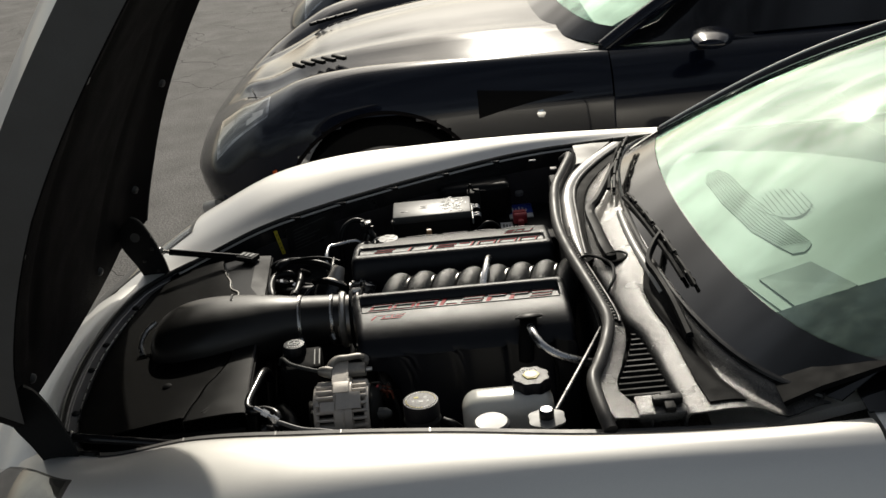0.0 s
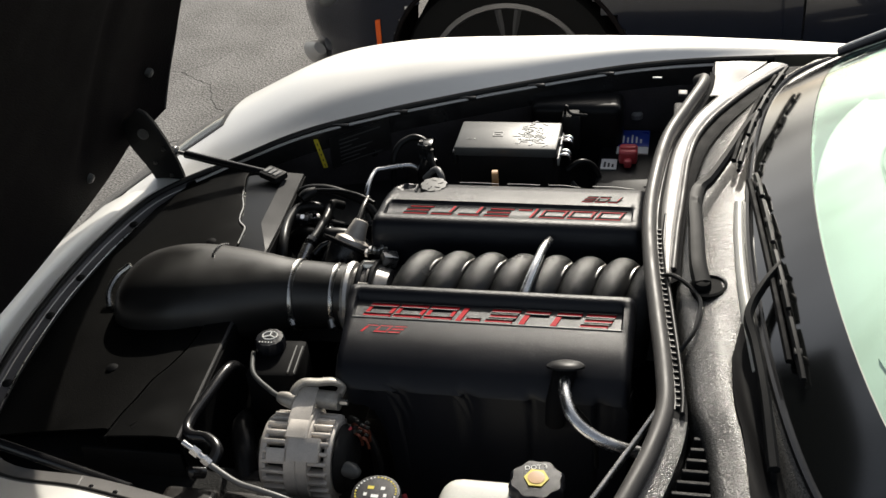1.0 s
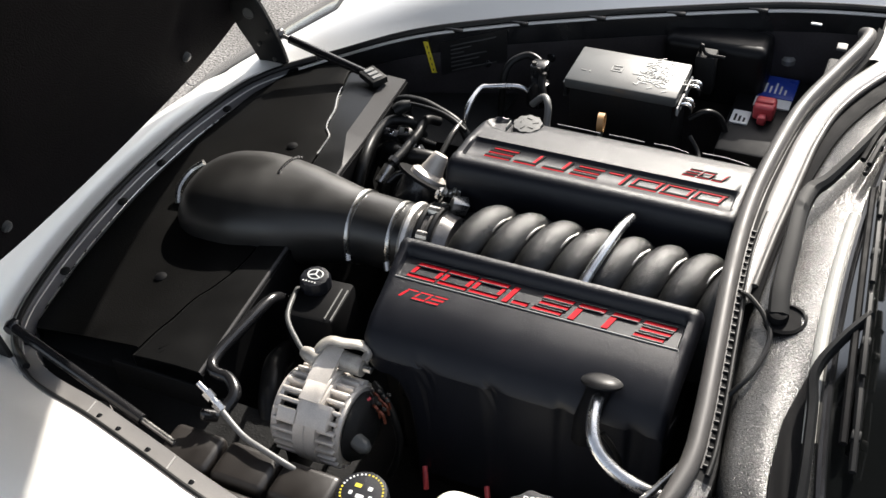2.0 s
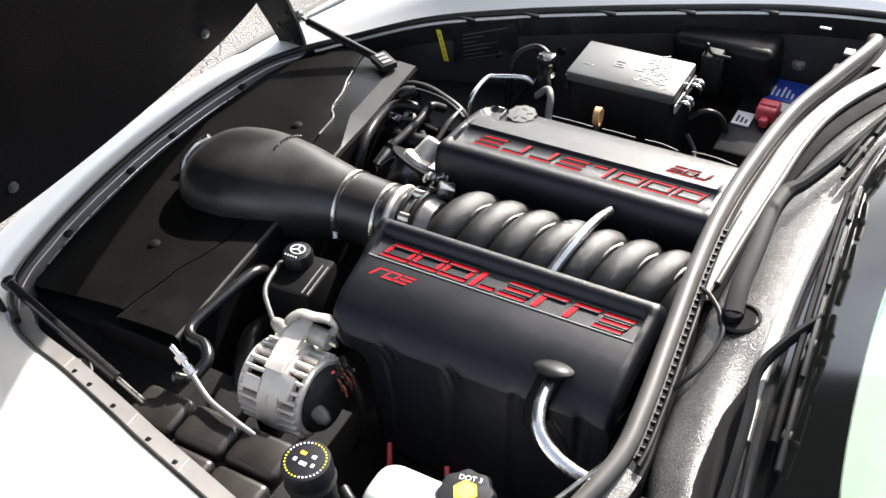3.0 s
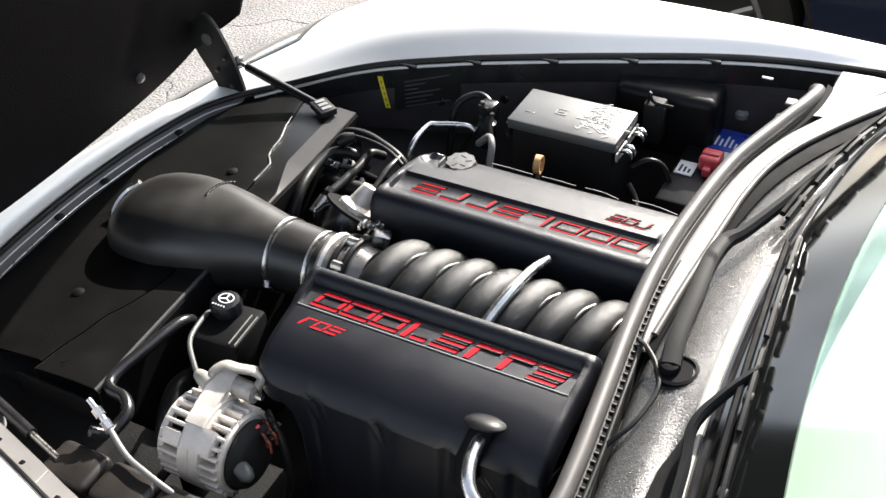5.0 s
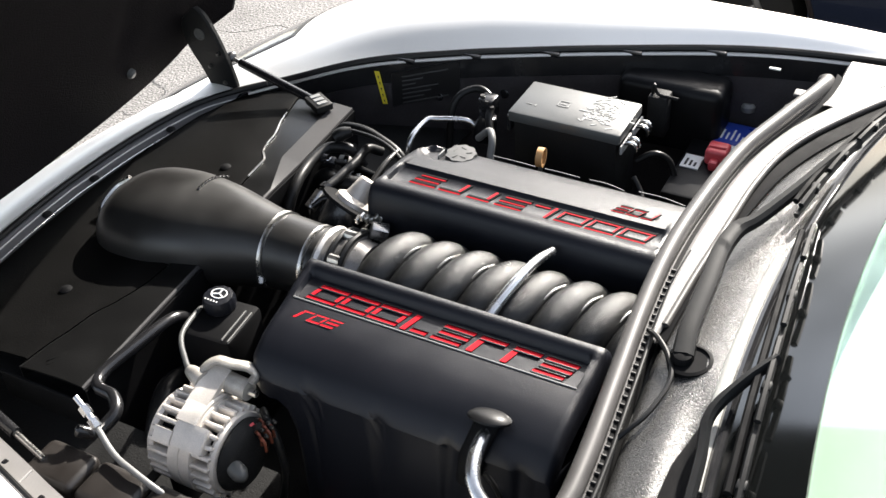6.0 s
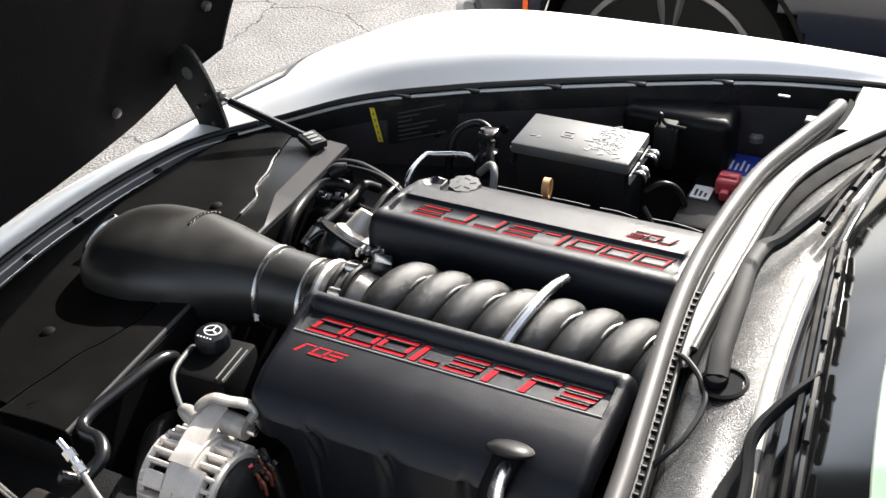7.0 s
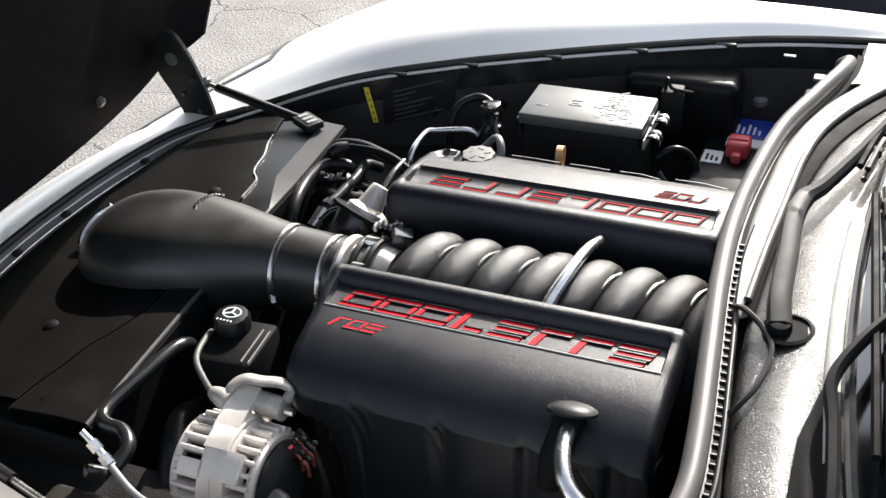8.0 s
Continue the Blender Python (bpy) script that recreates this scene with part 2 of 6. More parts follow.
def asphalt_mat():
    m = bpy.data.materials.new("worn_asphalt")
    m.use_nodes = True
    n, l = m.node_tree.nodes, m.node_tree.links
    p = n["Principled BSDF"]
    p.inputs["Roughness"].default_value = 0.85
    tc = n.new("ShaderNodeTexCoord")

    def tex(kind, scale, detail=4):
        t = n.new(kind)
        t.inputs["Scale"].default_value = scale
        if kind == "ShaderNodeTexNoise":
            t.inputs["Detail"].default_value = detail
        l.new(tc.outputs["Object"], t.inputs["Vector"])
        return t
    stones = tex("ShaderNodeTexVoronoi", 130)
    patch = tex("ShaderNodeTexNoise", 4.0, 8)
    speck = tex("ShaderNodeTexNoise", 140, 3)
    warp = tex("ShaderNodeTexNoise", 2.2, 7)
    mixv = n.new("ShaderNodeVectorMath")
    mixv.operation = "MULTIPLY_ADD"
    mixv.inputs[1].default_value = (0.55, 0.55, 0.0)
    l.new(warp.outputs["Color"], mixv.inputs[0])
    l.new(tc.outputs["Object"], mixv.inputs[2])
    crack = n.new("ShaderNodeTexVoronoi")
    crack.feature = "DISTANCE_TO_EDGE"
    crack.inputs["Scale"].default_value = 1.7
    l.new(mixv.outputs[0], crack.inputs["Vector"])
    cr = n.new("ShaderNodeMapRange")
    cr.inputs["From Min"].default_value, cr.inputs["From Max"].default_value = 0.0015, 0.008
    l.new(crack.outputs["Distance"], cr.inputs["Value"])
    base = n.new("ShaderNodeValToRGB")
    base.color_ramp.elements[0].position, base.color_ramp.elements[0].color = 0.36, (0.110, 0.105, 0.100, 1)
    base.color_ramp.elements[1].position, base.color_ramp.elements[1].color = 0.66, (0.158, 0.152, 0.146, 1)
    l.new(patch.outputs["Fac"], base.inputs["Fac"])
    sp = n.new("ShaderNodeMapRange")
    sp.inputs["From Min"].default_value, sp.inputs["From Max"].default_value = 0.3, 0.72
    sp.inputs["To Min"].default_value, sp.inputs["To Max"].default_value = 0.25, 2.15
    l.new(speck.outputs["Fac"], sp.inputs["Value"])
    mul = n.new("ShaderNodeMath")
    mul.operation = "MULTIPLY"
    l.new(sp.outputs[0], mul.inputs[0])
    fade = tex("ShaderNodeTexNoise", 0.9, 3)
    fr = n.new("ShaderNodeMapRange")
    fr.inputs["From Min"].default_value, fr.inputs["From Max"].default_value = 0.45, 0.60
    fr.inputs["To Min"].default_value, fr.inputs["To Max"].default_value = 0.28, 0.95
    l.new(fade.outputs["Fac"], fr.inputs["Value"])
    cd = n.new("ShaderNodeMapRange")
    l.new(fr.outputs[0], cd.inputs["To Min"])
    l.new(cr.outputs[0], cd.inputs["Value"])
    l.new(cd.outputs[0], mul.inputs[1])
    sc = n.new("ShaderNodeVectorMath")
    sc.operation = "SCALE"
    l.new(base.outputs["Color"], sc.inputs[0])
    l.new(mul.outputs[0], sc.inputs["Scale"])
    l.new(sc.outputs[0], p.inputs["Base Color"])
    hsum = n.new("ShaderNodeMath")
    hsum.operation = "MULTIPLY_ADD"
    hsum.inputs[1].default_value = 3.0
    l.new(cd.outputs[0], hsum.inputs[0])
    l.new(stones.outputs["Distance"], hsum.inputs[2])
    b = n.new("ShaderNodeBump")
    b.inputs["Strength"].default_value, b.inputs["Distance"].default_value = 0.8, 0.003
    l.new(hsum.outputs[0], b.inputs["Height"])
    l.new(b.outputs[0], p.inputs["Normal"])
    return m


ASPHALT = asphalt_mat()


# ---- mesh helpers ----
def link_mesh(name, bm, material, smooth=38):
    bm.normal_update()
    for f in bm.faces:
        f.smooth = True
    for e in bm.edges:
        e.smooth = len(e.link_faces) == 2 and e.calc_face_angle(0) < radians(smooth)
    me = bpy.data.meshes.new(name)
    bm.to_mesh(me)
    bm.free()
    me.materials.append(material)
    return new(name, me)


def thing(name, label, category, base=(0, 0, 0), group="", kind=""):
    ob = new(name)
    ob.empty_display_size = 0.05
    ob.location = base
    return tagged(ob, label, category, group, kind)


def part(name, bm, material, parent, label="", smooth=38):
    """One mesh, in world coordinates, under a thing or under a part."""
    ob = link_mesh(name, bm, material, smooth)
    ob.parent = parent
    if parent.type == "EMPTY":
        ob.matrix_parent_inverse = Matrix.Translation(-Vector(parent.location))
    return tagged(ob, label)


def spline(points, n):
    """n points along a smooth curve through the given points of any dimension."""
    P = np.array(points, float)
    P = np.vstack([2 * P[0] - P[1], P, 2 * P[-1] - P[-2]])
    m = len(P) - 3
    out = []
    for u in np.linspace(0, m, n):
        i = min(int(u), m - 1)
        t = u - i
        a, b, c, d = P[i:i + 4]
        out.append(0.5 * (2 * b + (c - a) * t + (2 * a - 5 * b + 4 * c - d) * t * t + (3 * b - a - 3 * c + d) * t ** 3))
    return np.array(out)


def grid(bm, rows, close_u=False, close_v=False, flip=False):
    """Quads over rows of points."""
    vs = [[bm.verts.new(p) for p in row] for row in rows]
    nu, nv = len(vs), len(vs[0])
    for i in range(nu if close_u else nu - 1):
        for j in range(nv if close_v else nv - 1):
            q = [vs[i][j], vs[(i + 1) % nu][j], vs[(i + 1) % nu][(j + 1) % nv], vs[i][(j + 1) % nv]]
            bm.faces.new(q[::-1] if flip else q)
    return vs


def sheet(rows, thick, flip=False):
    """A surface over rows of points, with a thickness."""
    bm = bmesh.new()
    grid(bm, rows, flip=flip)
    bm.normal_update()
    bmesh.ops.recalc_face_normals(bm, faces=bm.faces[:])
    bmesh.ops.solidify(bm, geom=bm.faces[:], thickness=thick)
    return bm


def tube(points, radius, sides=12, n=0, bm=None, caps=True):
    """A round bar along a smooth curve. radius: one, or one for each point."""
    own = bm is None
    bm = bm or bmesh.new()
    P = np.array(points, float)
    R = np.full(len(P), radius, float) if np.isscalar(radius) else np.array(radius, float)
    n = n or (len(P) - 1) * 6 + 1
    Q = spline(np.column_stack([P, R]), n) if len(P) > 2 else np.column_stack([np.linspace(P[0], P[-1], 2), R[:2]])
    T = np.gradient(Q[:, :3], axis=0)
    up = Vector((0, 0, 1)) if abs(Vector(T[0]).normalized().z) < 0.9 else Vector((1, 0, 0))
    rings, side = [], None
    for q, t in zip(Q, T):
        t = Vector(t).normalized()
        side = (t.cross(up) if side is None else (side - t * side.dot(t))).normalized()
        nor = side.cross(t)
        rings.append([Vector(q[:3]) + (side * math.cos(a) + nor * math.sin(a)) * q[3] for a in np.linspace(0, 2 * math.pi, sides, endpoint=False)])
    vs = grid(bm, rings, close_v=True)
    if caps:
        bm.faces.new(vs[0])
        bm.faces.new(vs[-1][::-1])
    bmesh.ops.recalc_face_normals(bm, faces=bm.faces[:])
    return bm


def box(x0, x1, y0, y1, z0, z1, bevel=0.0, seg=2, bm=None):
    own = bm or bmesh.new()
    r = bmesh.ops.create_cube(own, size=1, matrix=Matrix.LocRotScale(((x0 + x1) / 2, (y0 + y1) / 2, (z0 + z1) / 2), None, (abs(x1 - x0), abs(y1 - y0), abs(z1 - z0))))
    if bevel:
        es = list({e for v in r["verts"] for e in v.link_edges})
        bmesh.ops.bevel(own, geom=es, offset=bevel, segments=seg, affect="EDGES", profile=0.5)
    return own


def lathe(profile, centre, axis=(0, 0, 1), sides=32, bm=None, wave=0, depth=0.0):
    """A turned shape. profile: radius and height pairs along the axis; wave: lobes of that depth round the rim."""
    bm = bm or bmesh.new()
    q = Vector((0, 0, 1)).rotation_difference(Vector(axis).normalized())
    rows = []
    for r, hgt in profile:
        row = []
        for k in range(sides):
            a = 2 * math.pi * k / sides
            rr = r * (1 - depth * (0.5 + 0.5 * math.cos(wave * a)) if wave else 1)
            row.append(Vector(centre) + q @ Vector((rr * math.cos(a), rr * math.sin(a), hgt)))
        rows.append(row)
    vs = grid(bm, rows, close_v=True)
    bm.faces.new(vs[0][::-1])
    bm.faces.new(vs[-1])
    bmesh.ops.recalc_face_normals(bm, faces=bm.faces[:])
    return bm


def loft(sections, caps=True):
    """A closed skin over rings with equal numbers of points."""
    bm = bmesh.new()
    vs = grid(bm, sections, close_v=True)
    if caps:
        bm.faces.new(vs[0])
        bm.faces.new(vs[-1][::-1])
    bmesh.ops.recalc_face_normals(bm, faces=bm.faces[:])
    return bm


def moved(bm, m):
    bmesh.ops.transform(bm, matrix=m, verts=bm.verts[:])
    return bm


def joined(*bms):
    """Several loose pieces of one part in one mesh."""
    out = bms[0]
    for b in bms[1:]:
        me = bpy.data.meshes.new("tmp")
        b.to_mesh(me)
        b.free()
        out.from_mesh(me)
        bpy.data.meshes.remove(me)
    return out


# ---- ground ----
bm = bmesh.new()
bmesh.ops.create_grid(bm, x_segments=8, y_segments=8, size=400)
ground = link_mesh("ground", bm, ASPHALT)
tagged(ground, "cracked light grey asphalt of a car park", "asphalt", kind="structure")

# ---- body shape shared by the parked sports cars ----
# half sections at x: lip of the engine bay, then over the fender crown and down the side
STATIONS = [
    (-1.16, [(0.00, 0.42), (0.12, 0.42), (0.24, 0.41), (0.33, 0.39), (0.39, 0.36), (0.42, 0.31), (0.43, 0.24), (0.43, 0.18)]),
    (-1.08, [(0.10, 0.53), (0.24, 0.525), (0.38, 0.51), (0.50, 0.475), (0.57, 0.43), (0.61, 0.36), (0.625, 0.26), (0.62, 0.16)]),
    (-0.97, [(0.20, 0.605), (0.33, 0.605), (0.46, 0.595), (0.58, 0.565), (0.67, 0.52), (0.72, 0.44), (0.745, 0.30), (0.74, 0.15)]),
    (-0.84, [(0.33, 0.662), (0.42, 0.672), (0.53, 0.672), (0.64, 0.652), (0.73, 0.605), (0.79, 0.52), (0.82, 0.36), (0.81, 0.15)]),
    (-0.70, [(0.447, 0.690), (0.53, 0.720), (0.63, 0.735), (0.735, 0.719), (0.815, 0.68), (0.865, 0.60), (0.89, 0.42), (0.88, 0.16)]),
    (-0.50, [(0.515, 0.750), (0.59, 0.788), (0.69, 0.808), (0.79, 0.795), (0.865, 0.748), (0.91, 0.66), (0.925, 0.45), (0.90, 0.17)]),
    (-0.30, [(0.577, 0.780), (0.64, 0.816), (0.72, 0.837), (0.805, 0.827), (0.875, 0.772), (0.918, 0.68), (0.93, 0.45), (0.905, 0.17)]),
    (-0.05, [(0.646, 0.804), (0.695, 0.831), (0.755, 0.845), (0.82, 0.828), (0.875, 0.765), (0.915, 0.675), (0.928, 0.45), (0.90, 0.17)]),
    (0.20, [(0.714, 0.818), (0.745, 0.836), (0.783, 0.842), (0.825, 0.824), (0.87, 0.76), (0.905, 0.675), (0.918, 0.45), (0.89, 0.17)]),
    (0.45, [(0.742, 0.823), (0.765, 0.832), (0.792, 0.833), (0.825, 0.815), (0.865, 0.757), (0.90, 0.675), (0.912, 0.45), (0.885, 0.17)]),
    (0.70, [(0.745, 0.826), (0.768, 0.828), (0.795, 0.821), (0.825, 0.80), (0.862, 0.755), (0.895, 0.675), (0.91, 0.45), (0.88, 0.17)]),
]
SX = np.array([s[0] for s in STATIONS])
SY = np.array([s[1] for s in STATIONS])


def section(x, n=22):
    """The half section at x, from the lip to the sill, n points (y, z)."""
    i = int(np.clip(np.searchsorted(SX, x) - 1, 0, len(SX) - 2))
    t = (x - SX[i]) / (SX[i + 1] - SX[i])
    a, b = SY[max(i - 1, 0)], SY[i]
    c, d = SY[i + 1], SY[min(i + 2, len(SX) - 1)]
    s = 0.5 * (2 * b + (c - a) * t + (2 * a - 5 * b + 4 * c - d) * t * t + (3 * b - a - 3 * c + d) * t ** 3)
    return spline(s, n)


def lip(x):
    return section(x, 8)[0]


def on_body(x0, x1, t0, t1, off, sd, taper=0.0):
    """A thin patch lying on the body between two stations; t runs from the lip to the sill."""
    rows = []
    for a in np.linspace(0, 1, 12):
        x = x0 + (x1 - x0) * a
        sec = section(x, 60)
        m = 0.5 * (t0 + t1)
        lo, hi = t0 + (m - t0) * taper * a, t1 + (m - t1) * taper * a
        row = []
        for t in np.linspace(lo, hi, 8):
            k = int(t * 58)
            y, z = sec[k] + (sec[k + 1] - sec[k]) * (t * 58 - k)
            d = sec[k + 1] - sec[k]
            nrm = np.array((-d[1], d[0])) / (np.linalg.norm(d) + 1e-9)
            nrm = -nrm if nrm[0] < 0 and nrm[1] < 0 else nrm
            nrm = nrm if nrm[1] > -0.2 else -nrm
            row.append((x, sd * (y + nrm[0] * off), z + nrm[1] * off))
        rows.append(row)
    return sheet(rows, 0.002)


def add_wheels(owner):
    """Four wheels, each a tyre with an alloy rim."""
    for x in (-0.235, 2.45):
        for sd in (1, -1):
            c = Vector((x, sd * 0.78, 0.335))
            tyre = part("wheel", lathe([(0.235, -0.115), (0.30, -0.125), (0.328, -0.11), (0.335, -0.08), (0.335, 0.08), (0.328, 0.11), (0.30, 0.125), (0.235, 0.115)], c, (0, sd, 0), 48), TYRE, owner, "black tyre on an alloy rim")
            rim = bmesh.new()
            lathe([(0.250, 0.10), (0.254, 0.122), (0.240, 0.124), (0.228, 0.105), (0.225, 0.0)], c, (0, sd, 0), 48, rim)
            lathe([(0.05, 0.06), (0.055, 0.10), (0.03, 0.11)], c, (0, sd, 0), 24, rim)
            part("rim", rim, RIM_METAL, tyre, "grey alloy rim")
            for k in range(5):
                for w in (-0.13, 0.13):
                    a = 2 * math.pi * k / 5 + 0.3
                    p0 = c + Vector((0.045 * math.cos(a), sd * 0.10, 0.045 * math.sin(a)))
                    p1 = c + Vector((0.235 * math.cos(a + w), sd * 0.108, 0.235 * math.sin(a + w)))
                    part("spoke", tube([p0, p1], 0.013, 8), RIM_METAL, tyre)


# ---- the silver sports car ----
car = thing("sports_car", "silver sports car parked with its front-hinged hood open", "car", (0.9, 0, 0))
XS = np.concatenate([np.linspace(-1.16, -0.86, 20), np.linspace(-0.84, 0.62, 90)])
for side, tag in ((1, "fender"), (-1, "fender")):
    rows = [[(x, side * y, z) for y, z in section(x, 50)] for x in XS if x >= -0.88]
    fender = part(tag, sheet(rows, 0.004), SILVER, car, "glossy silver painted fender", 60)
    # rolled inner lip and the black rubber strip on it
    edge = [(x, side * (lip(x)[0] - 0.006), lip(x)[1] - 0.004) for x in np.linspace(-0.72, 0.46, 30)]
    part("weatherstrip", tube(edge, 0.0065 if side > 0 else 0.0042, 8, 60), RUBBER, fender, "black rubber strip")
    wide = 0.034 if side < 0 else 0.018
    flange = [[(x, side * (lip(x)[0] - a), lip(x)[1] - b) for a, b in ((0.0, 0.0), (0.004, 0.010), (wide * 0.6, 0.013), (wide, 0.014), (wide + 0.002, 0.05))] for x in np.linspace(-0.74, 0.46, 40)]
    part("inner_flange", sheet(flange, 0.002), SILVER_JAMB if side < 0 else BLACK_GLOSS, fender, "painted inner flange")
    if side > 0:
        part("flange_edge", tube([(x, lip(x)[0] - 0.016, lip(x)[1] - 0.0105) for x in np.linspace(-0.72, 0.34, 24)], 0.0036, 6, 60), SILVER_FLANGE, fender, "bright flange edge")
    for x in (-0.42, -0.30, -0.16, -0.02, 0.12) if side > 0 else (-0.50, -0.455, -0.39, -0.30, -0.24, -0.12, 0.02):
        part("edge_clip", box(x - 0.018, x + 0.018, side * (lip(x)[0] - 0.005), side * (lip(x)[0] - 0.019), lip(x)[1] - 0.013, lip(x)[1] - 0.004, 0.002) if side > 0 else box(x - 0.004, x + 0.004, -lip(x)[0] + 0.014, -lip(x)[0] + 0.022, lip(x)[1] - 0.014, lip(x)[1] - 0.009, 0.002), BLACK_GLOSS, fender, "black clip")
    wall = [[(x, side * (lip(x)[0] - wide - 0.002 - 0.02 * k), lip(x)[1] - 0.05 - 0.40 * k) for k in np.linspace(0, 1, 6)] for x in np.linspace(-0.74, 0.46, 30)]
    part("inner_fender", sheet(wall, 0.003), WALL_BLACK, fender, "black plastic inner fender")
    for x in (-0.60, -0.36, -0.24, 0.02):
        z = lip(x)[1] - 0.085
        part("wall_plug", lathe([(0.010, 0.0), (0.009, 0.003), (0.004, 0.004)], (x, side * (lip(x)[0] - wide - 0.005), z), (0, -side, 0), 14), BLACK_GLOSS, fender, "round black plug")

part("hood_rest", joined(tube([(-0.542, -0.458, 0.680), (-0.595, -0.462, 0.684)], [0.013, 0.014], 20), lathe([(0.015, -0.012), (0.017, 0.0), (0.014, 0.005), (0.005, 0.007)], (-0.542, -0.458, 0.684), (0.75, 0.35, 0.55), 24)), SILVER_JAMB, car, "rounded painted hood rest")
for x in (-0.525, -0.345, -0.225, -0.07):
    part("flange_joint", box(x - 0.0012, x + 0.0012, -lip(x)[0] + 0.007, -lip(x)[0] + 0.033, lip(x)[1] - 0.0135, lip(x)[1] - 0.0095), SILVER_FLANGE, car, "pale joint in the inner flange")

# nose skin in front of the bay
RIM = [(-0.70, 0.447, 0.690), (-0.775, 0.400, 0.674), (-0.820, 0.330, 0.668), (-0.848, 0.20, 0.667), (-0.859, 0.08, 0.667), (-0.861, 0.0, 0.667)]
rim_half = spline(RIM, 24)
rim_line = np.vstack([rim_half, (rim_half[::-1] * (1, -1, 1))[1:]])
nose_rows = []
for x, y, z in rim_line:
    a = math.atan2(y, -(x + 0.35))
    row = [(x, y, z)]
    for k, drop in ((0.03, -0.002), (0.07, 0.012), (0.13, 0.045), (0.19, 0.095), (0.24, 0.155), (0.28, 0.24), (0.30, 0.34), (0.29, 0.47)):
        row.append((x - k * math.cos(a) * 0.98, y + k * math.sin(a) * 0.9, z - drop * (1 if abs(y) < 0.3 else 0.9)))
    nose_rows.append(spline(row, 20))
nose = part("front_bumper", sheet(nose_rows, 0.004), SILVER, car, "glossy silver nose panel", 60)
part("weatherstrip", tube([(x + 0.012, y * 0.985, z + 0.002) for x, y, z in rim_line[::3]], 0.006, 8, 70), RUBBER, nose, "black rubber strip")
flange_rows = [[(x + dx, y * (1 - dx * 1.2), z - dz) for dx, dz in ((0.0, 0.0), (0.014, 0.010), (0.020, 0.012), (0.036, 0.014), (0.038, 0.06))] for x, y, z in rim_line]
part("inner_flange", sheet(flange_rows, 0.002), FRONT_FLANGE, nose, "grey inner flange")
for dx, dz, r, m, lab in ((0.0, 0.0005, 0.0016, SILVER_FLANGE, "bright painted edge"), (0.020, -0.0105, 0.0015, SILVER_FLANGE, "bright bead beside the rubber"), (0.037, -0.014, 0.0014, STEEL, "bright inner edge")):
    lift = [(x + dx, y * (1 - dx * 1.2), z + dz + (0.0012 if int(i / 5) % 3 == 1 else 0.0)) for i, (x, y, z) in enumerate(rim_line)]
    part("rim_bead", tube(lift[::2], r, 6, 80), m, nose, lab)
for k in (0.10, 0.24, 0.40, 0.56, 0.72, 0.88):
    x, y, z = rim_line[int(k * (len(rim_line) - 1))]
    part("push_rivet", lathe([(0.009, 0), (0.009, 0.003), (0.005, 0.006)], (x + 0.029, y * 0.968, z - 0.0135), sides=12), BLACK_MATT, nose, "black push rivet")

for sd in (1, -1):
    lamp = part("headlight", on_body(-0.95, -0.715, 0.14, 0.60, 0.003, sd, 0.35), LAMP_GLASS, car, "clear headlight lens")
    part("lamp_bowl", on_body(-0.96, -0.705, 0.125, 0.615, 0.0015, sd, 0.35), DARK_STEEL, lamp, "dark lamp bowl")

# open hood, hinged at the nose
HOOD_A = Vector((-0.895, 0.015, 0.692))
HOOD_DIR = Vector((math.cos(radians(61.5)), 0, math.sin(radians(61.5))))
HOOD_OUT = Vector((-HOOD_DIR.z, 0, HOOD_DIR.x))
HOOD_LEN = 1.30


def hood_point(s, v, off):
    """s: metres up from the hinge edge, v: -1 to 1 across, off: metres towards the outside."""
    w = float(np.interp(s, [0, 0.15, 0.5, HOOD_LEN], [0.497, 0.550, 0.603, 0.615]))
    k = s / HOOD_LEN
    up = s + (0.048 * v * v + 0.089 * v ** 6) * (1 - k) - k ** 3 * 0.10 * v * v
    edge = 0.033 * max(0, abs(v) - 0.86) / 0.14
    return HOOD_A + HOOD_DIR * up + Vector((0, v * w, 0)) + HOOD_OUT * (0.03 * math.sin(k * math.pi) + 0.30 * k * (1 - k) ** 2 - edge + off)


hs, hv = np.linspace(0, HOOD_LEN, 26), np.linspace(-1, 1, 25)
hood = part("hood", sheet([[hood_point(s, v, 0.085 + 0.03 * (1 - v * v)) for v in hv] for s in hs], 0.004), SILVER, car, "open silver hood leaning on gas struts", 60)
liner_rows = []
for s in np.linspace(0.0, HOOD_LEN, 40):
    row = []
    for v in np.linspace(-1, 1, 49):
        a, b = abs(v), s
        relief = 0.010 * math.exp(-((a - 0.42 - 0.10 * math.sin(3 * b)) / 0.05) ** 2) * (1 if 0.12 < b < 1.2 else 0) + 0.008 * math.exp(-((b - 0.70) / 0.05) ** 2) * (1 if a < 0.8 else 0)
        row.append(hood_point(s, v, relief))
    liner_rows.append(row)
part("hood_liner", sheet(liner_rows, 0.003), HOOD_LINER, hood, "black felt hood liner")
part("hood_lip", sheet([[hood_point(0, v, o) for o in (0.0, 0.03, 0.085 + 0.03 * (1 - v * v))] for v in hv], 0.004), HOOD_LINER, hood, "dark front lip")
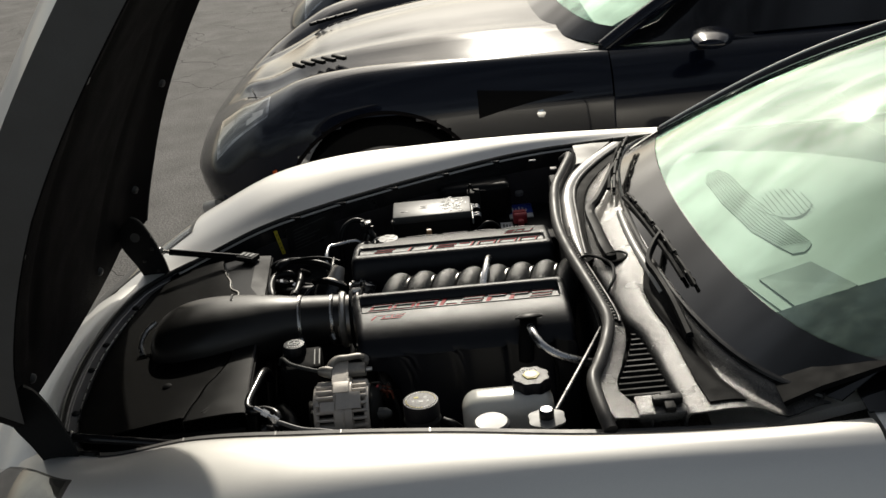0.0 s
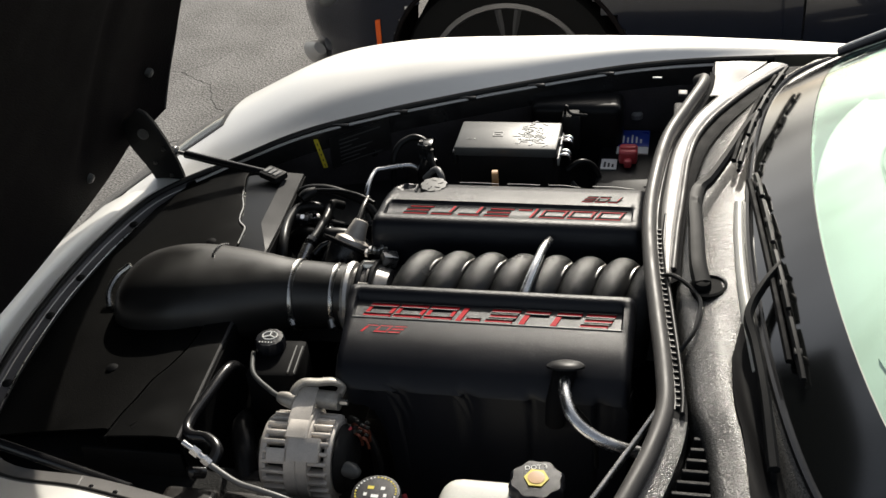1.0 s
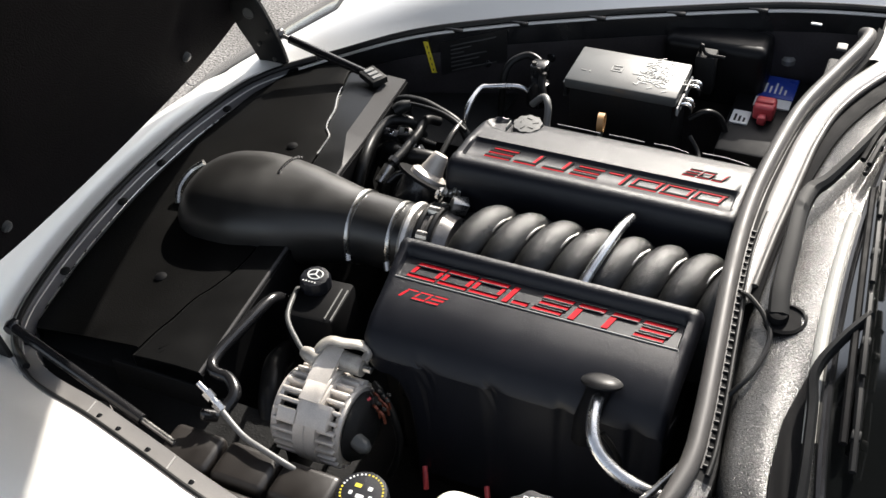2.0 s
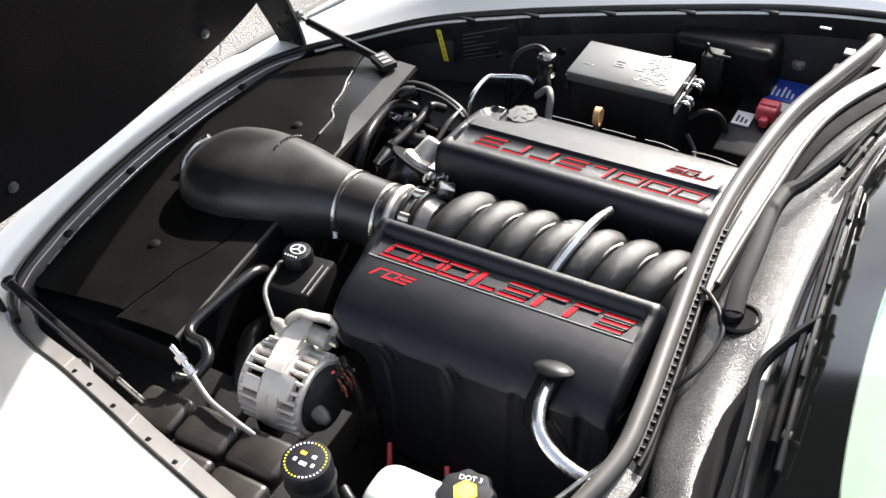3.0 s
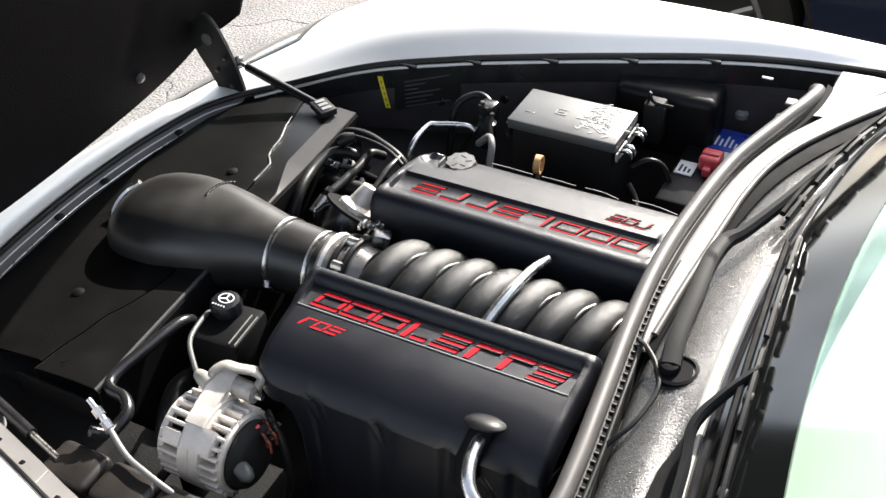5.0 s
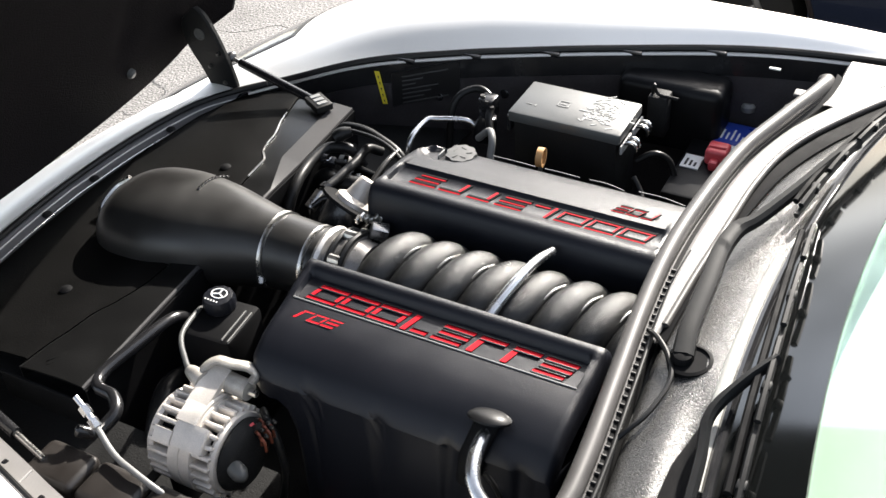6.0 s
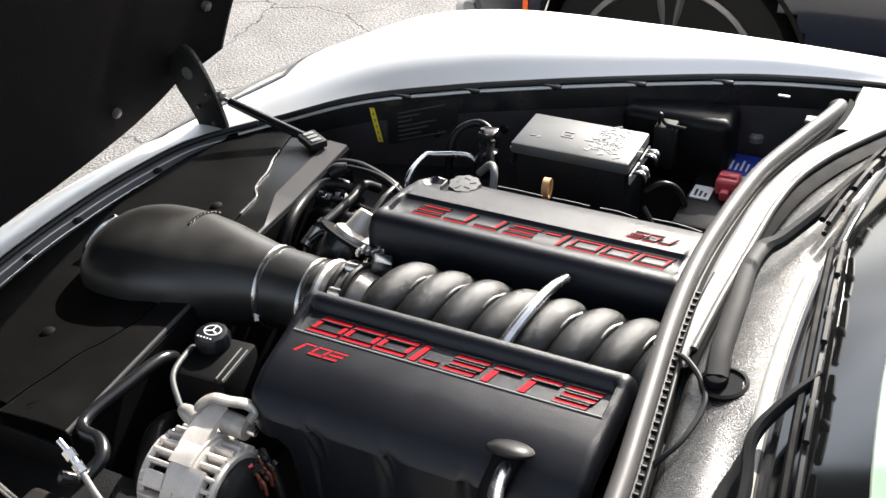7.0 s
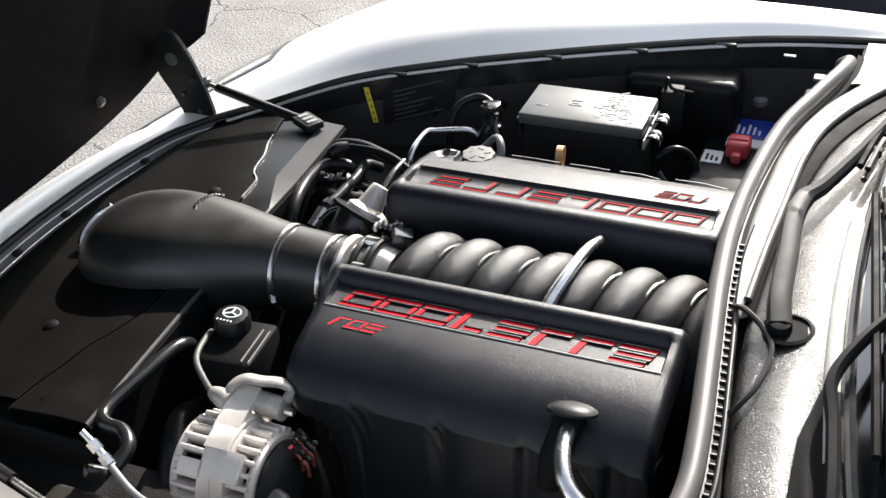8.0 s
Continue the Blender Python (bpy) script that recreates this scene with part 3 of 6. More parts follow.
for sd in (1, -1):
    part("hood_return", sheet([[hood_point(s, sd, o) for o in (0.0, 0.03, 0.06, 0.085)] for s in np.linspace(0, HOOD_LEN, 26)], 0.004), HOOD_EDGE, hood, "side return coloured as shaded silver")
    for s, v in ((0.06, 0.50), (0.13, 0.90), (0.42, 0.93), (0.80, 0.94)):
        c = hood_point(s, sd * v, -0.002)
        part("rubber_bumper", moved(lathe([(0.010, -0.004), (0.010, 0.006), (0.006, 0.010)], (0, 0, 0), -HOOD_OUT, 12), Matrix.Translation(c)), GREY_RUBBER, hood, "grey rubber hood bumper")
    # gooseneck hinge
    yy = 0.420
    front_edge = spline([(-0.852, 0.812), (-0.856, 0.785), (-0.848, 0.752), (-0.824, 0.708), (-0.804, 0.655), (-0.798, 0.600)], 24)
    back_edge = spline([(-0.812, 0.842), (-0.795, 0.830), (-0.778, 0.800), (-0.760, 0.752), (-0.746, 0.695), (-0.740, 0.620)], 24)
    rows = []
    for (xa, za), (xb, zb) in zip(front_edge, back_edge):
        rows.append([(xa, sd * (yy + 0.003), za), (xa, sd * (yy - 0.003), za), (xa + 0.004, sd * (yy - 0.006), za), (xb - 0.004, sd * (yy - 0.006), zb), (xb, sd * (yy - 0.003), zb), (xb, sd * (yy + 0.004), zb)])
    hinge = part("hood_hinge", loft(rows), BLACK_MATT, car, "black steel gooseneck hinge")
    part("hinge_hole", lathe([(0.0125, 0.0), (0.0125, 0.0016), (0.010, 0.0018), (0.009, 0.0005)], (-0.812, sd * (yy - 0.006), 0.787), (0, -sd, 0), 20), GREY_RUBBER, hinge, "pressed hole")
    for bx, bz in ((-0.775, 0.752), (-0.770, 0.690), (-0.800, 0.720)):
        part("hinge_bolt", lathe([(0.0045, 0), (0.0045, 0.003), (0.003, 0.004)], (bx, sd * (yy - 0.006), bz), (0, -sd, 0), 10), DARK_STEEL, hinge, "small bolt")
    # gas strut
    top, foot = (Vector((-0.764, 0.436, 0.735)), Vector((-0.530, 0.387, 0.714))) if sd > 0 else (Vector((-0.770, -0.380, 0.700)), Vector((-0.405, -0.473, 0.694)))
    mid = top.lerp(foot, 0.12 if sd > 0 else 0.82)
    strut = part("gas_strut", tube([mid, foot] if sd > 0 else [top, mid], 0.0085, 14), BLACK_GLOSS, car, "black gas strut")
    part("strut_rod", tube([top, mid] if sd > 0 else [mid, foot], 0.0045, 10), STEEL, strut, "polished rod")
    part("ball_socket", lathe([(0.009, -0.01), (0.012, 0), (0.009, 0.01)], top, (0, sd, 0), 14), BLACK_GLOSS, strut)

# windshield, pillars, roof, dash
def ws_point(u, v):
    """u: -1 to 1 across, v: 0 at the cowl, 1 at the roof."""
    a = abs(u)
    x0, z0 = 0.387 + 0.10 * a * a + 0.10 * a ** 8, 0.866 - 0.030 * a * a
    x1, z1 = 1.15 + 0.12 * u * u, 1.205 - 0.060 * u * u
    y = u * (0.705 + (0.53 - 0.705) * v)
    return (x0 + (x1 - x0) * v, y, z0 + (z1 - z0) * v + 0.034 * math.sin(math.pi * v))


def ws_glass(owner, label, n=33):
    """The pane above its black ceramic band."""
    us = np.linspace(-1, 1, n)
    pane = part("windshield", sheet([[ws_point(u, v) for u in us] for v in np.linspace(0.117, 1, 15)], 0.005), WINDSHIELD, owner, label, 60)
    pane.visible_shadow = False
    part("ceramic_band", sheet([[ws_point(u, v) for u in us] for v in np.linspace(0, 0.115, 5)], 0.005), CERAMIC, pane, "black ceramic edge band", 60)
    return pane


ws_glass(car, "green tinted windshield with a black edge band")
for sd in (1, -1):
    rail = [ws_point(sd * 1.0, v) for v in np.linspace(0 if sd > 0 else 0.12, 1, 9)]
    part("pillar", tube([(x + 0.005, y + sd * 0.022, z - 0.012) for x, y, z in rail], 0.024, 10, 40), BLACK_GLOSS, car, "black windshield pillar")
    part("pillar_edge", tube([(x + 0.002, y + sd * 0.020, z + 0.013) for x, y, z in rail], 0.0035, 8, 40), SILVER, car, "thin bright pillar edge")
roof_rows = [[(1.155 + 0.12 * u * u + 0.9 * w, u * (0.545 - 0.05 * w), 1.207 - 0.055 * u * u + 0.028 * math.sin(math.pi * w * 0.9)) for u in np.linspace(-1, 1, 15)] for w in np.linspace(0, 1, 9)]
part("roof", sheet(roof_rows, 0.01), SILVER, car, "silver roof panel", 60)
dash_rows = [[(x, u * 0.68, z - 0.04 * u * u) for u in np.linspace(-1, 1, 15)] for x, z in ((0.40, 0.80), (0.52, 0.835), (0.66, 0.862), (0.82, 0.872), (0.98, 0.874), (1.12, 0.862), (1.18, 0.79), (1.20, 0.60))]
part("dashboard", sheet(dash_rows, 0.02), DASH, car, "grey vinyl dashboard behind the windshield", 60)
cabin = box(0.98, 2.3, -0.74, 0.74, 0.25, 0.62, 0.05)
part("cabin", cabin, BLACK_MATT, car, "dark cabin")
tail_rows = [[(x, s * y, z) for s, y, z in ((-1, 0.90, 0.20), (-1, 0.91, 0.55), (-1, 0.86, 0.76), (-1, 0.60, zz), (0, 0.0, zz + 0.02), (1, 0.60, zz), (1, 0.86, 0.76), (1, 0.91, 0.55), (1, 0.90, 0.20))] for x, zz in ((2.0, 1.15), (2.4, 1.02), (2.8, 0.90), (3.1, 0.86), (3.15, 0.6))]
part("rear_body", sheet(tail_rows, 0.01), SILVER, car, "silver rear body", 60)
for sd in (1, -1):
    door_rows = [[(x, sd * y, z) for y, z in ((0.705, 0.828), (0.785, 0.822), (0.862, 0.755), (0.895, 0.675), (0.91, 0.45), (0.88, 0.17))] for x in np.linspace(0.63, 2.0, 8)]
    part("door", sheet(door_rows, 0.02), SILVER, car, "silver door", 60)

for sd in (1, -1):
    part("side_glass", sheet([[(0.62 + 1.40 * a, sd * (0.735 - 0.17 * b), 0.830 + (0.02 + 0.33 * min(1, a * 1.9)) * b) for b in (0, 0.5, 1)] for a in np.linspace(0, 1, 8)], 0.004), SMOKED, car, "dark side glass")
part("rear_fascia", box(3.13, 3.17, -0.88, 0.88, 0.22, 0.74, 0.02, 3), SILVER, car, "silver rear fascia")
part("seat_back", box(1.75, 1.95, -0.62, 0.62, 0.40, 0.95, 0.06, 3), BLACK_MATT, car, "dark seat backs")
add_wheels(car)

# bay floor, subframe and firewall
part("bay_floor", box(-0.86, 0.40, -0.56, 0.56, 0.20, 0.26, 0.01), BLACK_MATT, car, "dark bay floor")
part("radiator_core", box(-0.80, -0.46, -0.355, 0.40, 0.26, 0.64, 0.01), BLACK_MATT, car, "dark radiator core")
for sd in (1, -1):
    part("splash_floor", sheet([[(x, sd * 0.20, 0.44), (x, sd * (lip(max(x, -0.72))[0] + 0.01), 0.43)] for x in np.linspace(-0.88, 0.46, 14)], 0.004), BLACK_MATT, car, "dark splash floor")
part("firewall", box(0.262, 0.30, -0.62, 0.60, 0.25, 0.785, 0.006), BLACK_MATT, car, "black firewall")

# ---- cowl ----
HOSE = [(0.309, 0.665, 0.800), (0.320, 0.62, 0.825), (0.313, 0.56, 0.836), (0.287, 0.47, 0.838), (0.254, 0.35, 0.838), (0.237, 0.20, 0.838), (0.233, 0.08, 0.838), (0.240, -0.04, 0.838),
        (0.254, -0.17, 0.838), (0.267, -0.29, 0.838), (0.270, -0.37, 0.838), (0.254, -0.45, 0.838), (0.230, -0.525, 0.838), (0.212, -0.58, 0.836), (0.215, -0.66, 0.828), (0.222, -0.70, 0.815)]
part("cowl_seal", tube(HOSE, 0.0120, 16, 110), SEAL_RUBBER, car, "thick black rubber cowl seal")
hose_line = spline(HOSE[1:], 90)


def hose_x(y):
    return float(np.interp(y, hose_line[::-1, 1], hose_line[::-1, 0]))


# edges of the bands that sweep from the seal to the far corner of the glass: y, x
FRONT_EDGE = spline([(-0.70, 0.340), (-0.60, 0.334), (-0.43, 0.321), (-0.36, 0.302), (-0.28, 0.293), (-0.15, 0.281), (-0.06, 0.277), (0.06, 0.281), (0.15, 0.289), (0.21, 0.297), (0.30, 0.313), (0.38, 0.340), (0.46, 0.378), (0.60, 0.452), (0.70, 0.530)], 120)
PAINT_IN = spline([(-0.08, 0.262), (-0.02, 0.256), (0.06, 0.253), (0.14, 0.253), (0.21, 0.257), (0.29, 0.263), (0.38, 0.281), (0.48, 0.316), (0.60, 0.378), (0.71, 0.446)], 80)
PAINT_OUT = spline([(-0.08, 0.271), (-0.02, 0.273), (0.06, 0.276), (0.14, 0.281), (0.21, 0.285), (0.29, 0.291), (0.38, 0.308), (0.48, 0.350), (0.60, 0.416), (0.71, 0.492)], 80)


def cowl_front(y):
    """Front edge of the plenum panel."""
    return float(np.interp(y, FRONT_EDGE[:, 0], FRONT_EDGE[:, 1]))


def cowl_back(y):
    a = abs(y / 0.705)
    return 0.380 + 0.10 * a * a + 0.10 * a ** 8, 0.862 - 0.030 * a * a


flange_rows = []
for y in np.linspace(0.64, -0.69, 90):
    x = hose_x(y)
    w = float(np.interp(y, [-0.69, -0.60, -0.42, -0.30, -0.2, 0.6], [0.060, 0.030, 0.022, 0.014, 0.012, 0.010]))
    flange_rows.append([(x + 0.008, y, 0.822), (x + 0.011, y, 0.832), (x + 0.011 + w, y, 0.826), (x + 0.013 + w, y, 0.800)])
part("cowl_flange", sheet([r for r in flange_rows if r[0][1] > -0.385], 0.003), FLANGE_GREY, car, "dark flange behind the cowl seal")
part("cowl_shelf", sheet([r for r in flange_rows if r[0][1] < -0.37], 0.003), COWL_GREY, car, "pale textured shelf behind the cowl seal")


# body-coloured flange, then a black rubber gutter before the plenum panel
paint_rows, gutter_rows = [], []
for y in np.linspace(0.70, -0.08, 70):
    x0, x1, x2 = float(np.interp(y, PAINT_IN[:, 0], PAINT_IN[:, 1])), float(np.interp(y, PAINT_OUT[:, 0], PAINT_OUT[:, 1])), cowl_front(y)
    drop = 0.012 * max(0.0, y - 0.45) / 0.25
    paint_rows.append([(x0 + (x1 - x0) * q, y, z - drop) for q, z in ((-0.15, 0.812), (0.0, 0.833), (0.3, 0.8375), (0.7, 0.8370), (1.0, 0.8325), (1.02, 0.826))])
    gutter_rows.append([(x1 - 0.002, y, 0.828 - drop), (x1 + 0.3 * (x2 - x1), y, 0.829 - drop), (x2, y, 0.832 - drop), (x2 + 0.008, y, 0.8365 - drop)])
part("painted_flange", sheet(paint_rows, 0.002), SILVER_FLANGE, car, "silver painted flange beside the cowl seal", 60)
part("rubber_gutter", sheet(gutter_rows, 0.002), GROMMET, car, "black rubber gutter along the cowl")
bead_pts = []
for y in np.linspace(0.68, -0.05, 26):
    bead_pts.append((float(np.interp(y, PAINT_OUT[:, 0], PAINT_OUT[:, 1])) + 0.002, y, 0.832 - 0.012 * max(0.0, y - 0.45) / 0.25))
part("gutter_bead", tube(bead_pts, 0.0055, 10, 80), SEAL_RUBBER, car, "rolled rubber bead along the gutter")
# toothed clip strip and a slim rubber lip
clip_strip = part("clip_strip", sheet([[(hose_x(y) + 0.0105, y, 0.815), (hose_x(y) + 0.0115, y, 0.833), (hose_x(y) + 0.0135, y, 0.833), (hose_x(y) + 0.0145, y, 0.80)] for y in np.linspace(0.56, -0.36, 70)], 0.0015), SEAL_RUBBER, car, "rubber strip with a toothed edge")
part("slot_strip", sheet([[(hose_x(y) + 0.0130, y, 0.8325), (hose_x(y) + 0.0200, y, 0.8320), (hose_x(y) + 0.0205, y, 0.822)] for y in np.linspace(0.06, -0.36, 50)], 0.0015), GROMMET, clip_strip, "black slotted strip")
for y in np.linspace(0.055, -0.355, 32):
    part("tooth", box(hose_x(y) + 0.0130, hose_x(y) + 0.0200, y - 0.0013, y + 0.0013, 0.831, 0.8350, 0.0005, 1), SEAL_RUBBER, clip_strip)
part("cowl_lip", tube([(hose_x(y) + 0.0225 + 0.004 * max(0.0, min(1.0, (y - 0.02) / 0.08)), y, 0.8345) for y in np.linspace(0.10, -0.37, 24)], 0.0034, 10, 70), RUBBER, car, "thin rubber lip")
panel_rows = []
for y in np.linspace(-0.70, 0.69, 80):
    xf, (xb, zb) = cowl_front(y), cowl_back(y)
    xb = max(xb, xf + 0.03)
    dip = 0.024 * float(np.clip((-0.14 - y) / 0.32, 0, 1))
    row = [(xf, y, 0.795), (xf + 0.003, y, 0.826), (xf + 0.010, y, 0.834)]
    for k in np.linspace(0.08, 1.0, 13):
        row.append((xf + 0.010 + (xb - xf - 0.010) * k, y, 0.834 + (zb - 0.834) * k + 0.005 * math.sin(math.pi * k) - dip * math.exp(-((k - 0.70) / 0.17) ** 2)))
    panel_rows.append(row)
cowl = part("cowl_panel", sheet(panel_rows, 0.003), COWL_GREY, car, "textured dark plastic cowl panel", 60)


def panel_top(y, k):
    """A point on the plenum panel, k from its front edge to the glass."""
    xf, (xb, zb) = cowl_front(y), cowl_back(y)
    dip = 0.024 * float(np.clip((-0.14 - y) / 0.32, 0, 1))
    return (xf + 0.010 + (xb - xf - 0.010) * k, y, 0.834 + (zb - 0.834) * k + 0.005 * math.sin(math.pi * k) - dip * math.exp(-((k - 0.70) / 0.17) ** 2))


# black strip laid over the panel's dip to give the shade there
valley = []
for y in np.linspace(-0.205, -0.68, 30):
    k0 = float(np.interp(y, [-0.68, -0.617, -0.424, -0.267, -0.205], [0.18, 0.22, 0.42, 0.58, 0.78]))
    k1 = float(np.interp(y, [-0.68, -0.525, -0.354, -0.205], [0.48, 0.76, 0.88, 0.84]))
    valley.append([tuple(Vector(panel_top(y, k0 + (k1 - k0) * q)) + Vector((0, 0, 0.0035))) for q in np.linspace(0, 1, 9)])
part("cowl_valley", sheet(valley, 0.002), GROMMET, cowl, "smooth black strip put in as the valley's shade", 60)
strip = [[tuple(Vector(panel_top(y, k)) + Vector((0, 0, h))) for k, h in ((0.80, 0.002), (0.83, 0.006), (0.93, 0.006), (0.97, 0.003))] for y in np.linspace(0.10, -0.30, 24)]
part("glass_bead", sheet(strip, 0.002), PALE_TRIM, cowl, "pale bead along the foot of the glass", 60)
# air grille in the cowl
grille = part("cowl_grille", sheet([[(hose_x(y) + 0.036, y, 0.79), (cowl_front(y) + 0.004, y, 0.79)] for y in np.linspace(-0.36, -0.63, 20)], 0.003), BLACK_MATT, car, "black air grille in the cowl")
for k in range(12):
    y = -0.40 - 0.019 * k
    x0, x1 = hose_x(y) + 0.042, cowl_front(y) + 0.002
    part("grille_slat", box(x0, x1, y - 0.003, y + 0.003, 0.790, 0.822, 0.001, 1), BLACK_MATT, grille)
part("cowl_end_plate", box(0.270, 0.352, -0.690, -0.628, 0.815, 0.832, 0.004), COWL_GREY, car, "textured end plate of the cowl")
part("cowl_clip", joined(box(0.296, 0.345, -0.668, -0.652, 0.832, 0.845, 0.003), box(0.312, 0.330, -0.690, -0.640, 0.832, 0.842, 0.003)), BLACK_MATT, car, "black plastic clip")
part("windshield_trim", tube([(cowl_back(y)[0] + 0.004, y, cowl_back(y)[1] + 0.004) for y in np.linspace(-0.69, 0.69, 31)], 0.006, 8, 70), BLACK_GLOSS, car, "black windshield base trim")
part("wiper_well", lathe([(0.026, -0.004), (0.0275, 0.005), (0.0235, 0.0065), (0.0225, 0.0040), (0.002, 0.0035)], (0.325, -0.116, 0.849), (-0.1, 0, 1), 28), GROMMET, cowl, "round wiper well")


def wiper(arm, widths, blade, label):
    """arm, blade: points along each."""
    w = part("wiper", tube([Vector(arm[0]) - Vector((0, 0, 0.03)), Vector(arm[0]) - Vector((0, 0, 0.004))], 0.010 if arm[0][1] > -0.2 else 0.005, 14), BLACK_GLOSS, car, label)
    A = spline([(*p, q) for p, q in zip(arm, widths)], 40)
    rows = []
    T = np.gradient(A[:, :3], axis=0)
    for a, t in zip(A, T):
        t = Vector(t).normalized()
        s = t.cross(Vector((0, 0, 1))).normalized()
        up = s.cross(t)
        c = Vector(a[:3])
        rows.append([c + s * a[3] * 1.1 - up * 0.008, c + s * a[3] + up * 0.001, c + s * a[3] * 0.35 + up * 0.005, c - s * a[3] * 0.8 + up * 0.003, c - s * a[3] - up * 0.001, c - s * a[3] * 1.05 - up * 0.008])
    if arm[0][1] > -0.2:
        part("arm_hub", lathe([(0.009, -0.025), (0.0125, -0.020), (0.0130, 0.0), (0.011, 0.005), (0.004, 0.007)], Vector(arm[0]) - Vector((0, 0, 0.004)), (0, 0, 1), 20), GROMMET, w, "rounded pivot cap")
    part("wiper_arm", loft(rows), WIPER_BLACK, w, "satin black wiper arm")
    B = spline([(x, y, z + 0.007) for x, y, z in blade], 60)
    part("rubber_blade", tube([Vector(p) - Vector((0, 0, 0.006)) for p in B[::6]], 0.004, 6), RUBBER, w, "black rubber blade")
    n = len(B)
    for a, b in ((2, 16), (16, 30), (30, 44), (44, 58)):
        seg = [Vector(p) + Vector((0, 0, 0.002 + 0.0022 * math.sin(math.pi * k / 13))) for k, p in enumerate(B[a:b])]
        part("blade_bridge", tube(seg[::2], 0.0042, 6), WIPER_BLACK, w)
    for k in (9, 23, 37, 51):
        p = B[k]
        part("blade_clip", box(p[0] - 0.0055, p[0] + 0.0055, p[1] - 0.007, p[1] + 0.007, p[2] - 0.004, p[2] + 0.007, 0.002), WIPER_BLACK, w)
    part("spoiler_fin", tube([Vector(p) + Vector((-0.012, 0, -0.003)) for p in B[4:56:6]], 0.0048, 6), GROMMET, w)
    return w


wiper([(0.316, -0.117, 0.860), (0.309, -0.071, 0.866), (0.306, 0.006, 0.871), (0.303, 0.075, 0.874), (0.309, 0.123, 0.875), (0.327, 0.153, 0.876), (0.358, 0.232, 0.880), (0.389, 0.319, 0.886), (0.412, 0.365, 0.888)],
      [0.0125, 0.0120, 0.0115, 0.0110, 0.0110, 0.0080, 0.0072, 0.0066, 0.005],
      [(0.372, 0.175, 0.876), (0.395, 0.30, 0.880), (0.428, 0.42, 0.884), (0.475, 0.56, 0.880)], "black wiper with its arm lying on the cowl")
wiper([(0.400, -0.470, 0.850), (0.393, -0.36, 0.868), (0.384, -0.27, 0.876), (0.376, -0.215, 0.884), (0.395, -0.165, 0.894), (0.421, -0.118, 0.900)],
      [0.007, 0.006, 0.006, 0.006, 0.005, 0.005],
      [(0.398, 0.169, 0.872), (0.407, 0.026, 0.886), (0.424, -0.191, 0.888), (0.441, -0.372, 0.870)], "black wiper with a jointed blade resting on the glass")
part("washer_hose", tube([(0.262, -0.072, 0.838), (0.276, -0.088, 0.848), (0.299, -0.117, 0.851), (0.314, -0.154, 0.851), (0.308, -0.207, 0.848), (0.294, -0.237, 0.841), (0.283, -0.250, 0.830)], 0.0034, 8), RUBBER, car, "curved black washer hose")

corner_rows = []
for y in np.linspace(0.545, 0.70, 12):
    x0, x1 = hose_x(min(y, 0.66)) + 0.016, float(np.interp(y, PAINT_IN[:, 0], PAINT_IN[:, 1])) + 0.004
    corner_rows.append([(x0 + (max(x1, x0 + 0.004) - x0) * q, y, z) for q, z in ((0, 0.812), (0.06, 0.826), (0.5, 0.828), (1.0, 0.827))])
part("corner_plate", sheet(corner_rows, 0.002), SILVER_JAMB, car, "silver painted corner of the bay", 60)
part("corner_bracket", box(0.270, 0.288, 0.616, 0.636, 0.788, 0.794, 0.002), SILVER_JAMB, car, "bright painted corner bracket")
part("bracket_tab", box(0.217, 0.236, 0.657, 0.662, 0.807, 0.810, 0.001), WHITE_INK, car, "small pale tab")

# ---- dash details ----
bezel = part("dash_bezel", sheet([[(0.545, -0.24, 0.839), (0.70, -0.215, 0.8645)], [(0.600, -0.44, 0.838), (0.765, -0.385, 0.860)]], 0.004), DASH, car, "raised display bezel")
part("display_well", sheet([[(0.580, -0.268, 0.846), (0.685, -0.252, 0.866)], [(0.615, -0.405, 0.845), (0.735, -0.365, 0.863)]], 0.003), WELL_GREY, bezel, "dark display well")

part("instrument_hood", sheet([[(x, y, float(np.interp(x, [0.50, 0.58, 0.75, 0.95, 1.02], [0.842, 0.874, 0.915, 0.905, 0.70])) - 0.10 * max(0.0, -0.60 - y)) for x in (0.50, 0.56, 0.64, 0.75, 0.85, 0.95, 1.0, 1.02)] for y in np.linspace(-0.448, -0.69, 10)], 0.01), GROMMET, car, "dark instrument hood", 60)


def dash_z(x, y):
    return float(np.interp(x, [0.40, 0.52, 0.66, 0.82, 0.93], [0.80, 0.835, 0.862, 0.872, 0.85])) - 0.04 * (y / 0.68) ** 2 + 0.005


vent_rows = []
for k in np.linspace(0, 1, 30):
    y = 0.325 - 0.525 * k
    x0 = float(np.interp(y, [-0.20, -0.16, -0.06, 0.12, 0.28, 0.325], [0.665, 0.650, 0.622, 0.606, 0.606, 0.622]))
    x1 = float(np.interp(y, [-0.20, -0.17, -0.06, 0.12, 0.30, 0.325], [0.690, 0.716, 0.696, 0.672, 0.664, 0.650]))
    vent_rows.append([(x0 + (x1 - x0) * q, y, dash_z(x0 + (x1 - x0) * q, y) - 0.002) for q in (0, 0.33, 0.66, 1)])
dash_vent = part("dash_vent", sheet(vent_rows, 0.003), SCREEN_GREY, car, "grey slatted defroster vent")
for k in range(9):
    q = 0.06 + 0.11 * k
    pts = [tuple(np.array(r[0]) * (1 - q) + np.array(r[-1]) * q + (0, 0, 0.003)) for r in vent_rows[::3]]
    part("vent_slat", tube(pts, 0.0009, 6, 40), DASH, dash_vent)
